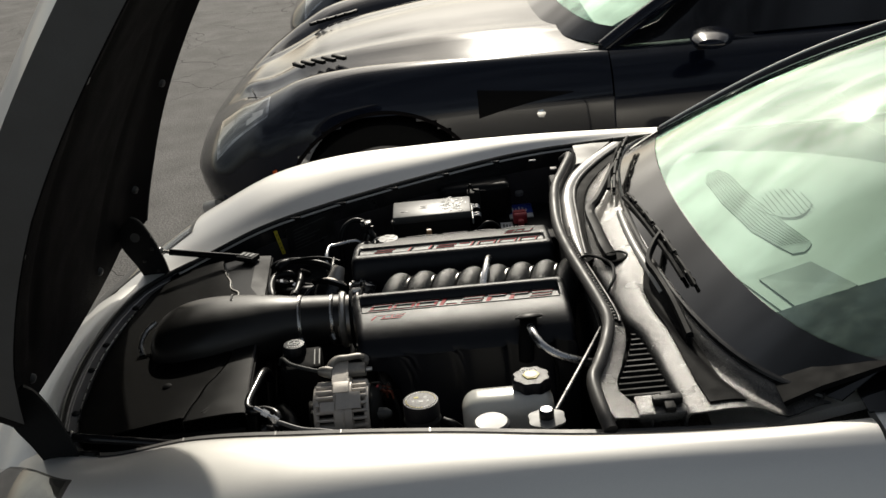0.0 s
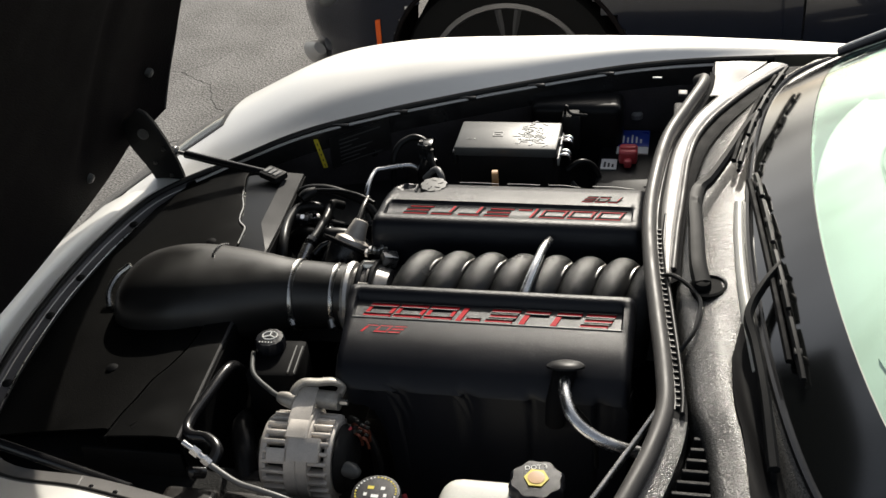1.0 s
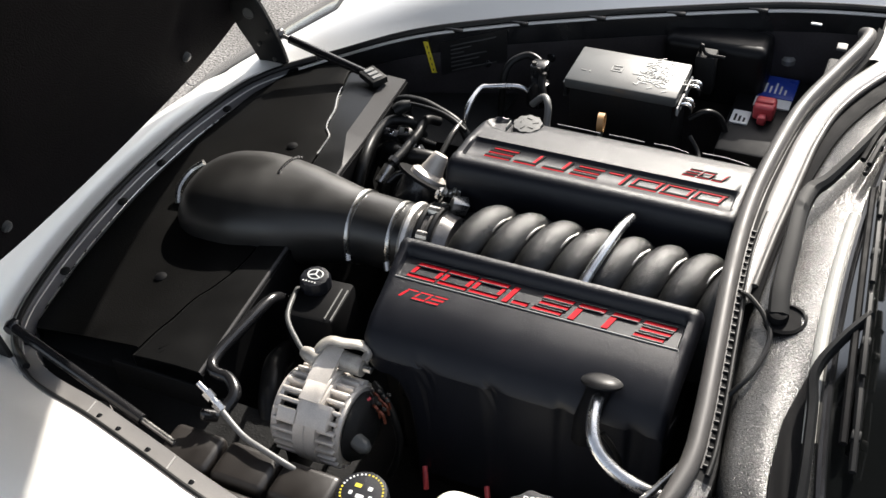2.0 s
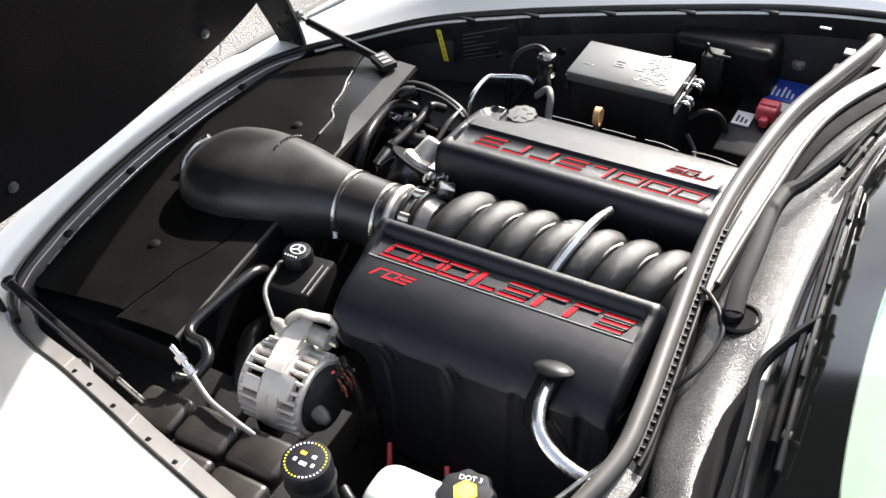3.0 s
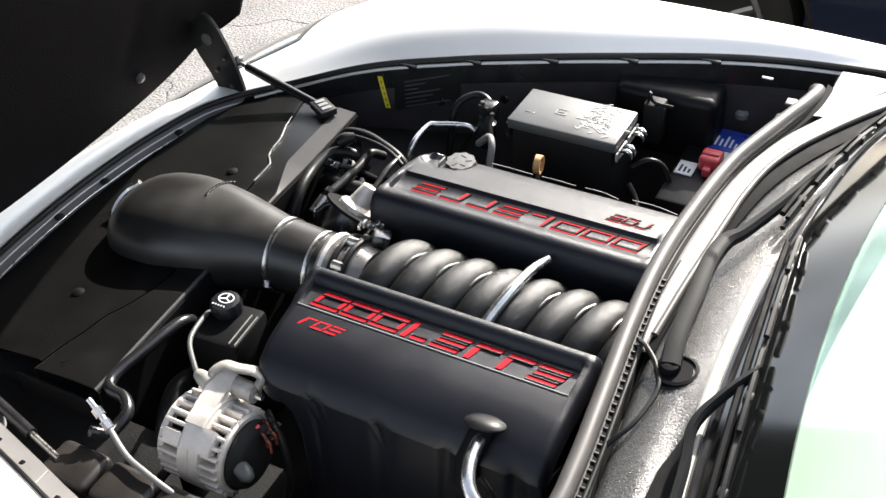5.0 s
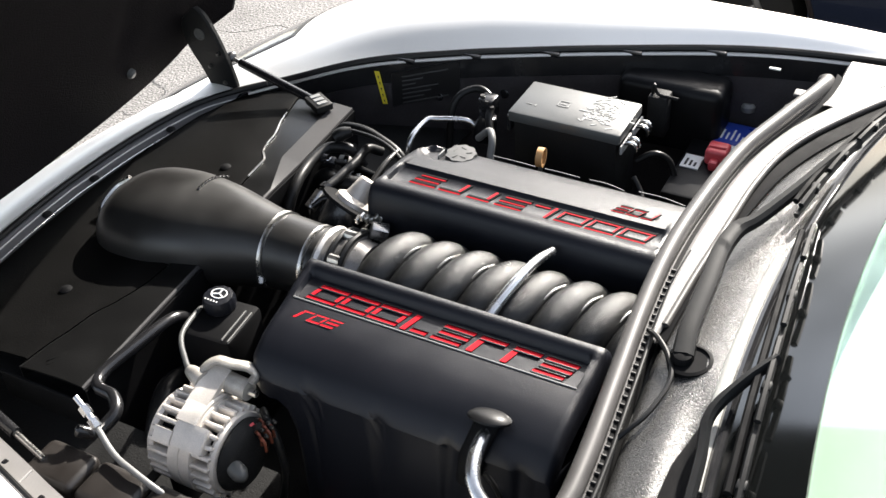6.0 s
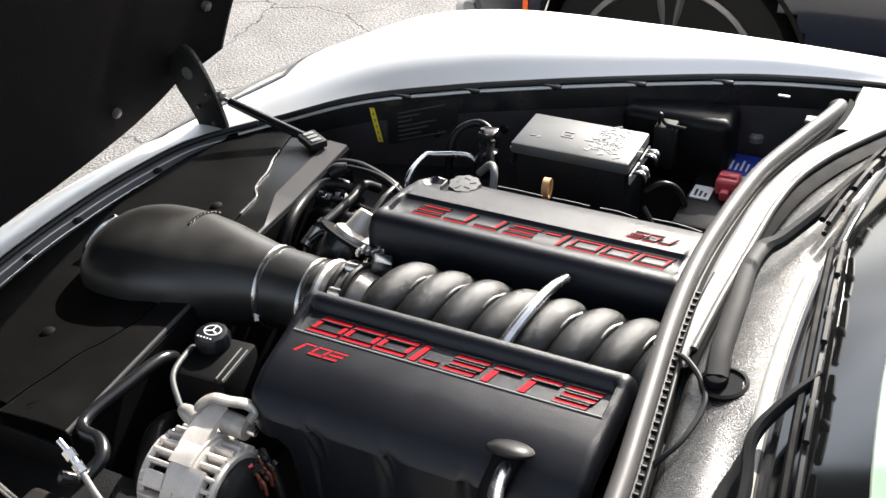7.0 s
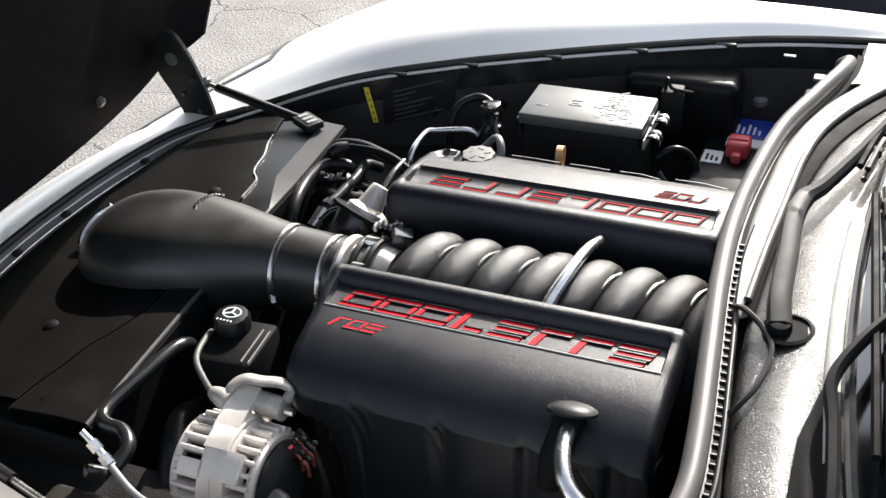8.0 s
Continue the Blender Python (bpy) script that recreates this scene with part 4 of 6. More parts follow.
ear = [(0.720 + 0.062 * math.cos(a) * (1 + 0.25 * math.sin(a)), 0.048 + 0.085 * math.sin(a)) for a in np.linspace(0, 2 * math.pi, 25)[:-1]]
part("vent_panel", loft([[(x, y, dash_z(x, y) - 0.004) for x, y in ear], [(x, y, dash_z(x, y) - 0.001) for x, y in ear]]), SCREEN_GREY, dash_vent, "perforated speaker panel")
for k in range(8):
    w = 0.075 * math.sqrt(1 - ((k - 3.5) / 4.2) ** 2)
    x = 0.690 + 0.012 * k
    part("vent_slat", tube([(x, 0.048 - w, dash_z(x, 0.05)), (x, 0.048, dash_z(x, 0.05) + 0.0005), (x, 0.048 + w, dash_z(x, 0.05))], 0.0014, 6), DASH, dash_vent)

# ---- radiator shroud ----
shroud = thing("radiator_shroud", "wide black plastic radiator shroud across the nose", "shroud", (-0.62, 0, 0.60))


def rear_edge(y):
    return float(np.interp(y, [-0.362, 0.411], [-0.433, -0.475]))


SEAM = spline([(-0.558, -0.362), (-0.550, -0.310), (-0.541, -0.278), (-0.532, -0.232), (-0.515, -0.195), (-0.499, -0.127), (-0.504, 0.0), (-0.522, 0.130), (-0.526, 0.175), (-0.530, 0.205), (-0.548, 0.228), (-0.556, 0.250), (-0.562, 0.285), (-0.578, 0.325), (-0.584, 0.348), (-0.60, 0.411)], 140)


def seam_x(y):
    return float(np.interp(y, SEAM[:, 1], SEAM[:, 0]))


def plate_z(x, y):
    """Top of the shroud."""
    return 0.710 - 0.055 * float(np.clip((-0.47 - x) / 0.34, 0, 1)) ** 1.3


ys = np.linspace(-0.362, 0.411, 160)
rear_rows = []
for y in ys:
    xr, xs = rear_edge(y), seam_x(y) + 0.0015
    w = float(np.clip((y - 0.13) / 0.09, 0, 1)) * 0.034 + 0.003
    rear_rows.append([(xr + 0.002, y, 0.50), (xr + 0.001, y, 0.7055 - 0.13 * w), (xr, y, 0.7085 - 0.12 * w)] + [(xr - w + (xs - xr + w) * k, y, plate_z(xr - w + (xs - xr + w) * k, y)) for k in (0, 0.3, 0.7, 0.95)] + [(xs, y, plate_z(xs, y) - 0.002), (xs, y, 0.68)])
part("rear_plate", sheet([r[3:] for r in rear_rows], 0.003), SHROUD_GLOSS, shroud, "black plate behind the wavy seam", 14)
part("rear_strip", sheet([r[1:4] for r in rear_rows], 0.003), LIT_SHROUD, shroud, "sloping rear edge, paler for its sheen", 20)
part("rear_wall", sheet([[r[0], (r[1][0], r[1][1], r[1][2] - 0.002)] for r in rear_rows], 0.003), GROMMET, shroud, "dull black rear wall")


def rim_x(y):
    return float(np.interp(abs(y), [0, 0.08, 0.20, 0.33, 0.40, 0.445], [-0.815, -0.813, -0.802, -0.775, -0.735, -0.69]))


front_rows = []
for y in np.linspace(-0.345, 0.435, 160):
    xs, xf = seam_x(y) - 0.0015, rim_x(y)
    front_rows.append([(xs, y, 0.68), (xs, y, plate_z(xs, y) - 0.002)] + [(xs + (xf - xs) * k, y, plate_z(xs + (xf - xs) * k, y)) for k in (0.03, 0.25, 0.5, 0.75, 1.0)] + [(xf - 0.005, y, 0.50)])
part("front_plate", sheet(front_rows, 0.003), SHROUD, shroud, "dull black air dam plate")
# steel line laid on the far stretch of the seam as its white highlight
part("seam_wire", tube([(seam_x(y), y, plate_z(seam_x(y), y) + 0.0005) for y in np.linspace(0.15, 0.36, 40)], 0.0017, 6, 100), STEEL, shroud, "bright line as the highlight on the seam")
for sd in (1, -1):
    part("splash_panel", sheet([[(x, sd * (0.34 if x > -0.6 else 0.30), 0.63), (x, sd * (lip(max(x, -0.72))[0] - 0.03), 0.62)] for x in np.linspace(-0.86, -0.30, 12)], 0.004), BLACK_MATT, shroud, "black splash panel")
part("side_plate", box(-0.600, -0.436, -0.366, -0.360, 0.45, 0.676, 0.002), BLACK_MATT, shroud)
for x, y in ((-0.585, 0.165), (-0.62, -0.20)):
    part("push_rivet", lathe([(0.010, 0), (0.010, 0.003), (0.005, 0.006)], (x, y, plate_z(x, y) - 0.001), sides=14), GROMMET, shroud, "black push rivet")
bracket = part("strut_bracket", moved(box(-0.026, 0.026, -0.017, 0.017, 0.0, 0.014, 0.003), pose(-0.530, 0.385, 0.709, 0, 0, -30)), BLACK_MATT, shroud, "small bracket with raised marks")
for k in range(3):
    part("raised_mark", moved(box(-0.005, 0.005, -0.010, 0.010, 0.013, 0.016, 0.001, 1), pose(-0.530, 0.385, 0.709, 0, 0, -30) @ pose(-0.014 + 0.014 * k, 0, 0)), GREY_PLASTIC, bracket)
for k in range(4):
    part("raised_mark", box(-0.549 + 0.006 * k, -0.541 + 0.006 * k, -0.345 + 0.010 * k, -0.338 + 0.010 * k, 0.694, 0.7015, 0.0005, 1), LIT_SHROUD, shroud)
for k in range(2):
    part("raised_rib", moved(box(-0.028, 0.028, -0.0012, 0.0012, 0.0, 0.003), pose(-0.505 + 0.005 * k, -0.318 - 0.006 * k, 0.7035, 0, 0, 55)), SHROUD_GLOSS, shroud)

# ---- engine ----
engine = thing("engine", "black V8 engine with red-lettered covers", "engine", (0, 0, 0.26))
part("engine_block", box(-0.19, 0.22, -0.24, 0.24, 0.26, 0.66, 0.02), DARK_STEEL, engine, "dark oily engine block")
part("timing_cover", box(-0.26, -0.19, -0.16, 0.16, 0.30, 0.64, 0.02), DARK_STEEL, engine, "dark cast front cover")
COVER = [(0.074, 0.700), (0.079, 0.772), (0.085, 0.799), (0.095, 0.8095), (0.106, 0.809), (0.113, 0.802), (0.116, 0.7945), (0.140, 0.7943), (0.161, 0.7944), (0.165, 0.800), (0.20, 0.799),
         (0.235, 0.792), (0.260, 0.7795), (0.273, 0.768), (0.2800, 0.7595), (0.2815, 0.7565), (0.2790, 0.7550), (0.2800, 0.745), (0.2850, 0.715), (0.291, 0.670), (0.296, 0.62), (0.300, 0.55)]
FAR_COVER = COVER[:4] + [(0.113, 0.809), (0.121, 0.803), (0.125, 0.7975), (0.148, 0.7965), (0.170, 0.796), (0.174, 0.8005)] + [(0.20, 0.797), (0.235, 0.790), (0.258, 0.783), (0.270, 0.772), (0.274, 0.75), (0.275, 0.72), (0.275, 0.68)]
FILL_Y = [0.206, 0.212, 0.218, 0.223, 0.229, 0.240, 0.246, 0.252, 0.264]
FLAT = {5: (0.113, 0.8065), 6: (0.118, 0.8055), 7: (0.140, 0.8035), 8: (0.160, 0.8015)}
NEAR_FRONT = [-0.222, -0.226, -0.228, -0.229, -0.229, -0.228, -0.227, -0.225, -0.222, -0.221, -0.216, -0.214, -0.212, -0.205, -0.190, -0.178, -0.168, -0.152, -0.138, -0.131, -0.128, -0.128]
FAR_FRONT = [-0.236, -0.238, -0.240, -0.241, -0.242, -0.242, -0.242, -0.242, -0.242, -0.242, -0.241, -0.238, -0.228, -0.213, -0.200, -0.195, -0.195]

far_line = sorted([(y, z, f) for (y, z), f in zip(FAR_COVER[10:14], FAR_FRONT[10:14])] + [(y, float(np.interp(y, [q[0] for q in FAR_COVER[10:14]], [q[1] for q in FAR_COVER[10:14]])), float(np.interp(y, [q[0] for q in FAR_COVER[10:14]], FAR_FRONT[10:14]))) for y in FILL_Y])
FAR_COVER = FAR_COVER[:10] + [(y, z) for y, z, f in far_line] + FAR_COVER[14:]
FAR_FRONT = FAR_FRONT[:10] + [f for y, z, f in far_line] + FAR_FRONT[14:]


def cover_bm(sd, profile, front):
    rows = []
    steps = [(0.0, 0.030, True), (0.001, 0.012, True), (0.004, 0.004, True), (0.010, 0.0, True), (0.016, 0.0, True), (0.019, 0.0, False)] + [(0.019 + k, 0.0, False) for k in np.linspace(0.006, 0.404, 120)] + \
            [(0.428, 0.0, False), (0.431, 0.0, True), (0.438, 0.0, True), (0.444, 0.004, True), (0.447, 0.014, True), (0.448, 0.030, True)]
    for d, drop, flat in steps:
        k = d / 0.448
        row = []
        for i, (y, z) in enumerate(profile):
            if flat and i in FLAT:
                y, z = FLAT[i][0] + (0.009 if sd > 0 else 0.0), FLAT[i][1]
            x = front[i] + (0.222 - front[i]) * k
            crease = 0.0
            if sd < 0 and i >= 14:
                fold = sum(math.exp(-((x - c) / (0.004 if x < c else 0.016)) ** 2) for c in (-0.112, -0.014, 0.083, 0.178)) if 0.03 < d < 0.42 else 0.0
                crease = (0.0030, 0.0045, 0.0070, 0.0070, 0.0060, 0.0045, 0.003, 0.002)[i - 14] * fold
            if sd > 0 and 0.205 < y < 0.266:
                drop_in = 0.010 * float(np.clip((1.2 - ((x + 0.184) / 0.042) ** 2 - ((y - 0.237) / 0.024) ** 2) / 0.35, 0, 1))
            else:
                drop_in = 0.0
            row.append((x, sd * (y - crease), z - drop - drop_in))
        rows.append(row)
    return sheet(rows, 0.004)


near_cover = part("engine_cover", cover_bm(-1, COVER, NEAR_FRONT), BLACK_COVER, engine, "black moulded engine cover with red raised lettering", 52)
far_cover = part("engine_cover", cover_bm(1, FAR_COVER, FAR_FRONT), BLACK_COVER, engine, "black moulded engine cover with an oil filler pocket", 52)


MARKS = {
    "hollow": [(0, 1, 0, 0.20), (0, 1, 0.80, 1), (0, 0.13, 0.2, 0.8), (0.87, 1, 0.2, 0.8)],
    "pair": [(0, 0.95, 0, 0.20), (0.05, 1, 0.40, 0.60), (0, 1, 0.80, 1)],
    "bar": [(0.10, 0.30, 0, 0.80), (0.10, 0.95, 0.80, 1)],
    "wedge": [(0.08, 0.26, 0.0, 1.0), (0.40, 0.92, 0.0, 0.22)],
}


def stroke_box(cx, cy, w, d, z0, z1, turn, a, b, c, e, bm):
    """One slanted stroke; a, b along the mark and c, e across it, as shares of its size."""
    vs = []
    for zz in (z0, z1):
        for u, v in ((a, c), (b, c), (b, e), (a, e)):
            vs.append(bm.verts.new((cx + turn * (w * (u - 0.5) + 0.010 * (v - 0.5)), cy + turn * d * (v - 0.5), zz)))
    for q in ((3, 2, 1, 0), (4, 5, 6, 7), (0, 1, 5, 4), (1, 2, 6, 5), (2, 3, 7, 6), (3, 0, 4, 7)):
        bm.faces.new([vs[i] for i in q])
    bmesh.ops.recalc_face_normals(bm, faces=bm.faces[:])
    return bm


def add_mark(cover, cx, cy, w, d, z, turn, style):
    """A plain slanted mark in the place of a letter, between dark strips that stand for shaded engraved walls."""
    red = bmesh.new()
    edges = []
    high = 0.0022 * d / 0.032
    for a, b, c, e in MARKS[style]:
        long = b - a > 0.35
        if turn > 0:
            stroke_box(cx, cy, w, d, z, z + 0.0010, turn, a, b, c, e, red)
            if long:
                edges += [(a, b, e, e + 0.05, high * 1.15), (a, b, c - 0.06, c, high)]
        elif long:
            stroke_box(cx, cy, w, d, z, z + 0.0010, turn, a, b, c + 0.50 * (e - c), e, red)
            edges.append((a, b, c - 0.04, c + 0.50 * (e - c), 0.0016))
        else:
            stroke_box(cx, cy, w, d, z, z + 0.0010, turn, a + 0.45 * (b - a), b, c, e, red)
            edges.append((a, a + 0.45 * (b - a), c, e, 0.0016))
    mark = part("raised_mark", red, RED_LETTER, cover, "plain red raised mark")
    for a, b, c, e, h in edges:
        part("mark_edge", stroke_box(cx, cy, w, d, z, z + h, turn, a, b, c, e, bmesh.new()), BLACK_COVER if turn > 0 else GROMMET, mark, "dark strip as the shaded wall of a sunk mark")


STYLES = ("hollow", "hollow", "hollow", "wedge", "pair", "bar", "bar", "pair")
for cover, turn in ((near_cover, 1), (far_cover, -1)):
    rows = [(turn * (-0.1665 + 0.0477 * k), -turn * (0.1405 if turn > 0 else 0.1485), 0.043, 0.032 if turn > 0 else 0.028, 0.7948 if turn > 0 else 0.7966, style) for k, style in enumerate(STYLES)]
    rows += [(turn * (-0.172 + 0.022 * k), -turn * (0.190 if turn > 0 else 0.196), 0.019, 0.018, 0.7985, ("bar", "hollow", "pair")[k]) for k in range(3)]
    for cx, cy, w, d, z, style in rows:
        add_mark(cover, cx, cy, w, d, z, turn, style)
# pale tube drawn along the tray lip as its sun glint
part("lip_line", tube([(-0.205, -0.1655, 0.8005), (0.0, -0.1655, 0.8005), (0.205, -0.1655, 0.8005)], 0.0012, 6), GREY_PLASTIC, near_cover, "pale line as the sun glint on the lip")
part("pocket_rib", box(-0.1935, -0.1905, 0.226, 0.248, 0.776, 0.7885, 0.001, 1), GREY_PLASTIC, far_cover, "pale rib beside the filler")

# intake runners
manifold = part("intake_manifold", box(-0.20, 0.215, -0.072, 0.072, 0.62, 0.735, 0.01), BLACK_INTAKE, engine, "grained black intake manifold")
for k in range(8):
    x = -0.138 + 0.0536 * k
    pts = [(x - 0.024, -0.100, 0.690), (x - 0.018, -0.084, 0.738), (x - 0.008, -0.052, 0.768), (x + 0.003, -0.014, 0.777), (x + 0.012, 0.020, 0.768), (x + 0.020, 0.048, 0.738), (x + 0.024, 0.062, 0.69)]
    part("intake_runner", tube(pts, [0.025, 0.0265, 0.028, 0.0285, 0.028, 0.026, 0.022], 18, 28), BLACK_INTAKE, manifold)
    # bright steel line stands in for the glint on the runner's mould seam
    part("runner_seam", tube([(x + 0.0075, -0.080, 0.757), (x + 0.0175, -0.045, 0.784), (x + 0.0285, -0.008, 0.794), (x + 0.0365, 0.020, 0.786)], 0.0017, 6), STEEL, manifold)
part("vent_tube", tube([(0.042, -0.108, 0.765), (0.048, -0.081, 0.792), (0.060, -0.023, 0.809), (0.066, 0.030, 0.806), (0.071, 0.072, 0.794)], [0.0082, 0.0082, 0.0078, 0.0072, 0.0066], 12), ALU_BRIGHT, engine, "bright metal vent tube")

# throttle body
throttle = part("throttle_body", lathe([(0.050, -0.052), (0.055, -0.050), (0.055, -0.020), (0.060, -0.014), (0.060, -0.008), (0.064, -0.005), (0.064, 0.006), (0.056, 0.009), (0.052, 0.03)], (-0.222, 0.002, 0.706), (1, 0, 0), 44), THROTTLE_METAL, engine, "dull cast throttle body")
part("inlet_flange", lathe([(0.050, -0.006), (0.061, -0.005), (0.063, 0.000), (0.061, 0.006), (0.056, 0.009), (0.050, 0.010)], (-0.262, 0.002, 0.707), (1, 0, 0), 44), ALU, throttle, "bright cast inlet flange")
for x in (-0.240, -0.219):
    part("gasket_ring", lathe([(0.056, -0.0050), (0.0655, -0.0040), (0.0680, 0.0), (0.0655, 0.0040), (0.056, 0.0050)], (x, 0.002, 0.706), (1, 0, 0), 36), RUBBER, throttle, "black gasket ring")
for a in (35, 80, 125, 215, 325):
    p = Vector((-0.228, 0.002 + 0.064 * math.cos(radians(a)), 0.706 + 0.064 * math.sin(radians(a))))
    part("flange_bolt", lathe([(0.0075, -0.010), (0.0075, 0.008), (0.004, 0.010)], p, (-1, 0, 0), 8), STEEL, throttle, "zinc bolt")
AX = Vector((0.31, 0.546, 0.67)).normalized()
AP = Vector((-0.290, 0.112, 0.737))
part("actuator", lathe([(0.032, 0.004), (0.031, 0.011), (0.027, 0.014), (0.0205, 0.017), (0.0175, 0.028), (0.0140, 0.046), (0.0120, 0.050), (0.004, 0.051)], AP, AX, 32), PALE_ALU, throttle, "pale cast actuator housing")
part("actuator_plate", lathe([(0.048, -0.003), (0.052, -0.002), (0.052, 0.003), (0.042, 0.004)], AP, AX, 36), GROMMET, throttle, "black actuator plate")
part("actuator_drum", lathe([(0.034, -0.050), (0.038, -0.044), (0.040, -0.004), (0.030, 0.0)], AP, AX, 32), BLACK_GLOSS, throttle, "black actuator drum")
part("actuator_strap", tube([(-0.356, 0.098, 0.726), (-0.340, 0.112, 0.738), (-0.312, 0.116, 0.742), (-0.280, 0.108, 0.742), (-0.256, 0.096, 0.734)], 0.0052, 10), BLACK_GLOSS, throttle, "black curved strap")
rng = random.Random(11)
for k in range(7):
    q = AP + Vector((0.045 + 0.006 * k, -0.050 + 0.004 * k, 0.022 + rng.uniform(-0.004, 0.004)))
    part("harness_clip", moved(box(-0.003, 0.003, -0.006, 0.006, -0.004, 0.006, 0.001, 1), Matrix.Translation(q) @ Matrix.Rotation(rng.uniform(-0.6, 0.6), 4, "X")), STEEL, throttle, "bright clip")
part("sensor_plug", moved(box(-0.014, 0.014, -0.010, 0.010, -0.012, 0.014, 0.003), pose(-0.205, 0.055, 0.752, 10, 20, 30)), STEEL, throttle, "small bright plug")

oil_cap = part("oil_cap", lathe([(0.024, -0.02), (0.0262, 0.0), (0.0262, 0.009), (0.0245, 0.0128), (0.008, 0.0135)], (-0.161, 0.246, 0.777), (0, 0, 1), 64, None, 9, 0.09), CAP_GREY, engine, "grey lobed oil filler cap")
for a in (20, 95, 160, 250, 310):
    part("raised_mark", moved(box(-0.005, 0.005, -0.0010, 0.0010, 0.0, 0.0012), pose(-0.161 + 0.013 * math.cos(radians(a)), 0.246 + 0.013 * math.sin(radians(a)), 0.7900, 0, 0, a * 1.7)), CAP_GREY, oil_cap)
dip = part("dipstick", tube([(-0.075, 0.335, 0.60), (-0.068, 0.338, 0.70), (-0.064, 0.340, 0.732)], 0.004, 8), STEEL, engine, "steel dipstick with a tan ring")
part("pull_ring", lathe([(0.0125, -0.005), (0.0165, -0.0055), (0.0165, 0.0055), (0.0125, 0.005), (0.0125, -0.005)], (-0.064, 0.340, 0.749), (0.99, 0.12, 0), 32), TAN_PLASTIC, dip, "tan plastic pull ring")
# specular line on the far edge, drawn as pale dashes
for x0, x1 in ((-0.12, -0.045), (-0.03, 0.03), (0.045, 0.105), (0.125, 0.20)):
    part("cover_edge", tube([(x0, 0.2775, 0.7755), (0.5 * (x0 + x1), 0.2765, 0.7765), (x1, 0.2745 if x1 < 0.1 else 0.269, 0.777)], 0.0009, 6), GREY_PLASTIC, engine, "pale dash as the glint on the cover edge")

# oil vent hose on the near cover
vent = thing("vent_hose", "silver braided vent hose plugged into the engine cover", "hose", (0.15, -0.29, 0.66))
part("hose", tube([(0.131, -0.258, 0.785), (0.132, -0.280, 0.789), (0.139, -0.314, 0.786), (0.154, -0.338, 0.776), (0.187, -0.352, 0.760), (0.233, -0.353, 0.744), (0.262, -0.343, 0.735)], 0.0088, 16), ALU_BRIGHT, vent, "bright braided hose")
dome = lathe([(0.024, -0.003), (0.0290, -0.002), (0.0285, 0.0005), (0.024, 0.0035), (0.015, 0.006), (0.005, 0.0068)], (0, 0, 0), (0, 0, 1), 36)
part("grommet", moved(dome, pose(0.131, -0.252, 0.802, -24, 0, 4) @ Matrix.Diagonal((0.95, 0.72, 1, 1))), GROMMET_SATIN, vent, "black rubber dome over the plug")
neck_rows = [ring for ring in ([(x + w * math.cos(a), y + d * math.sin(a), z + 0.25 * d * math.sin(a)) for a in np.linspace(0, 2 * math.pi, 25)[:-1]] for x, y, z, w, d in ((0.130, -0.254, 0.799, 0.017, 0.010), (0.128, -0.262, 0.788, 0.0165, 0.012), (0.121, -0.284, 0.762, 0.016, 0.014), (0.119, -0.292, 0.730, 0.015, 0.012)))]
part("inlet_neck", loft(neck_rows), GROMMET, vent, "black tapered neck")
part("vent_wire", tube([(0.150, -0.306, 0.770), (0.165, -0.308, 0.750), (0.176, -0.308, 0.715), (0.178, -0.304, 0.66)], 0.0035, 8), RUBBER, vent, "thin black wire")

# ---- air intake duct ----
duct = thing("air_intake_duct", "satin black air intake duct with metal clamps", "duct", (-0.50, 0, 0.60))


def ring_yz(x, cy, cz, ry, rz, n=36, p=2.25):
    out = []
    for k in range(n):
        a = 2 * math.pi * k / n
        c, s = math.cos(a), math.sin(a)
        out.append((x, cy + ry * math.copysign(abs(c) ** (2 / p), c), cz + rz * math.copysign(abs(s) ** (2 / p), s)))
    return out


DUCT = [(-0.268, 0.002, 0.708, 0.054, 0.054), (-0.312, 0.002, 0.708, 0.056, 0.056), (-0.335, 0.002, 0.708, 0.057, 0.057), (-0.365, 0.001, 0.707, 0.060, 0.060), (-0.41, 0.0, 0.706, 0.072, 0.066), (-0.47, -0.001, 0.703, 0.090, 0.073), (-0.54, -0.002, 0.698, 0.103, 0.079),
        (-0.595, -0.001, 0.693, 0.102, 0.079), (-0.64, 0.0, 0.686, 0.093, 0.073), (-0.673, 0.001, 0.678, 0.074, 0.059), (-0.690, 0.002, 0.670, 0.047, 0.038), (-0.696, 0.002, 0.665, 0.020, 0.018)]
part("duct_body", loft([ring_yz(*d) for d in spline(DUCT, 60)]), BLACK_DUCT, duct, "satin black plastic duct")
for x, r in ((-0.284, 0.0562), (-0.354, 0.0605)):
    band = part("band_clamp", lathe([(r, -0.0042), (r + 0.002, -0.0036), (r + 0.0012, -0.0012), (r + 0.0012, 0.0012), (r + 0.002, 0.0036), (r, 0.0042)], (x, 0.002, 0.708), (1, 0, 0), 48), STEEL, duct, "bright steel band clamp")
    part("clamp_screw", tube([(x - 0.002, -0.053, 0.700), (x + 0.003, -0.062, 0.690)], 0.0065, 10), STEEL, band, "clamp screw")
for k in range(9):
    part("raised_mark", moved(box(-0.0022, 0.0022, -0.0045, 0.0045, 0, 0.003, 0.0005, 1), pose(-0.505 - 0.001 * k, 0.010 + 0.0095 * k, 0.7760 - 0.00045 * k * k, -4 * k + 4, 0, 12)), BLACK_GLOSS, duct)
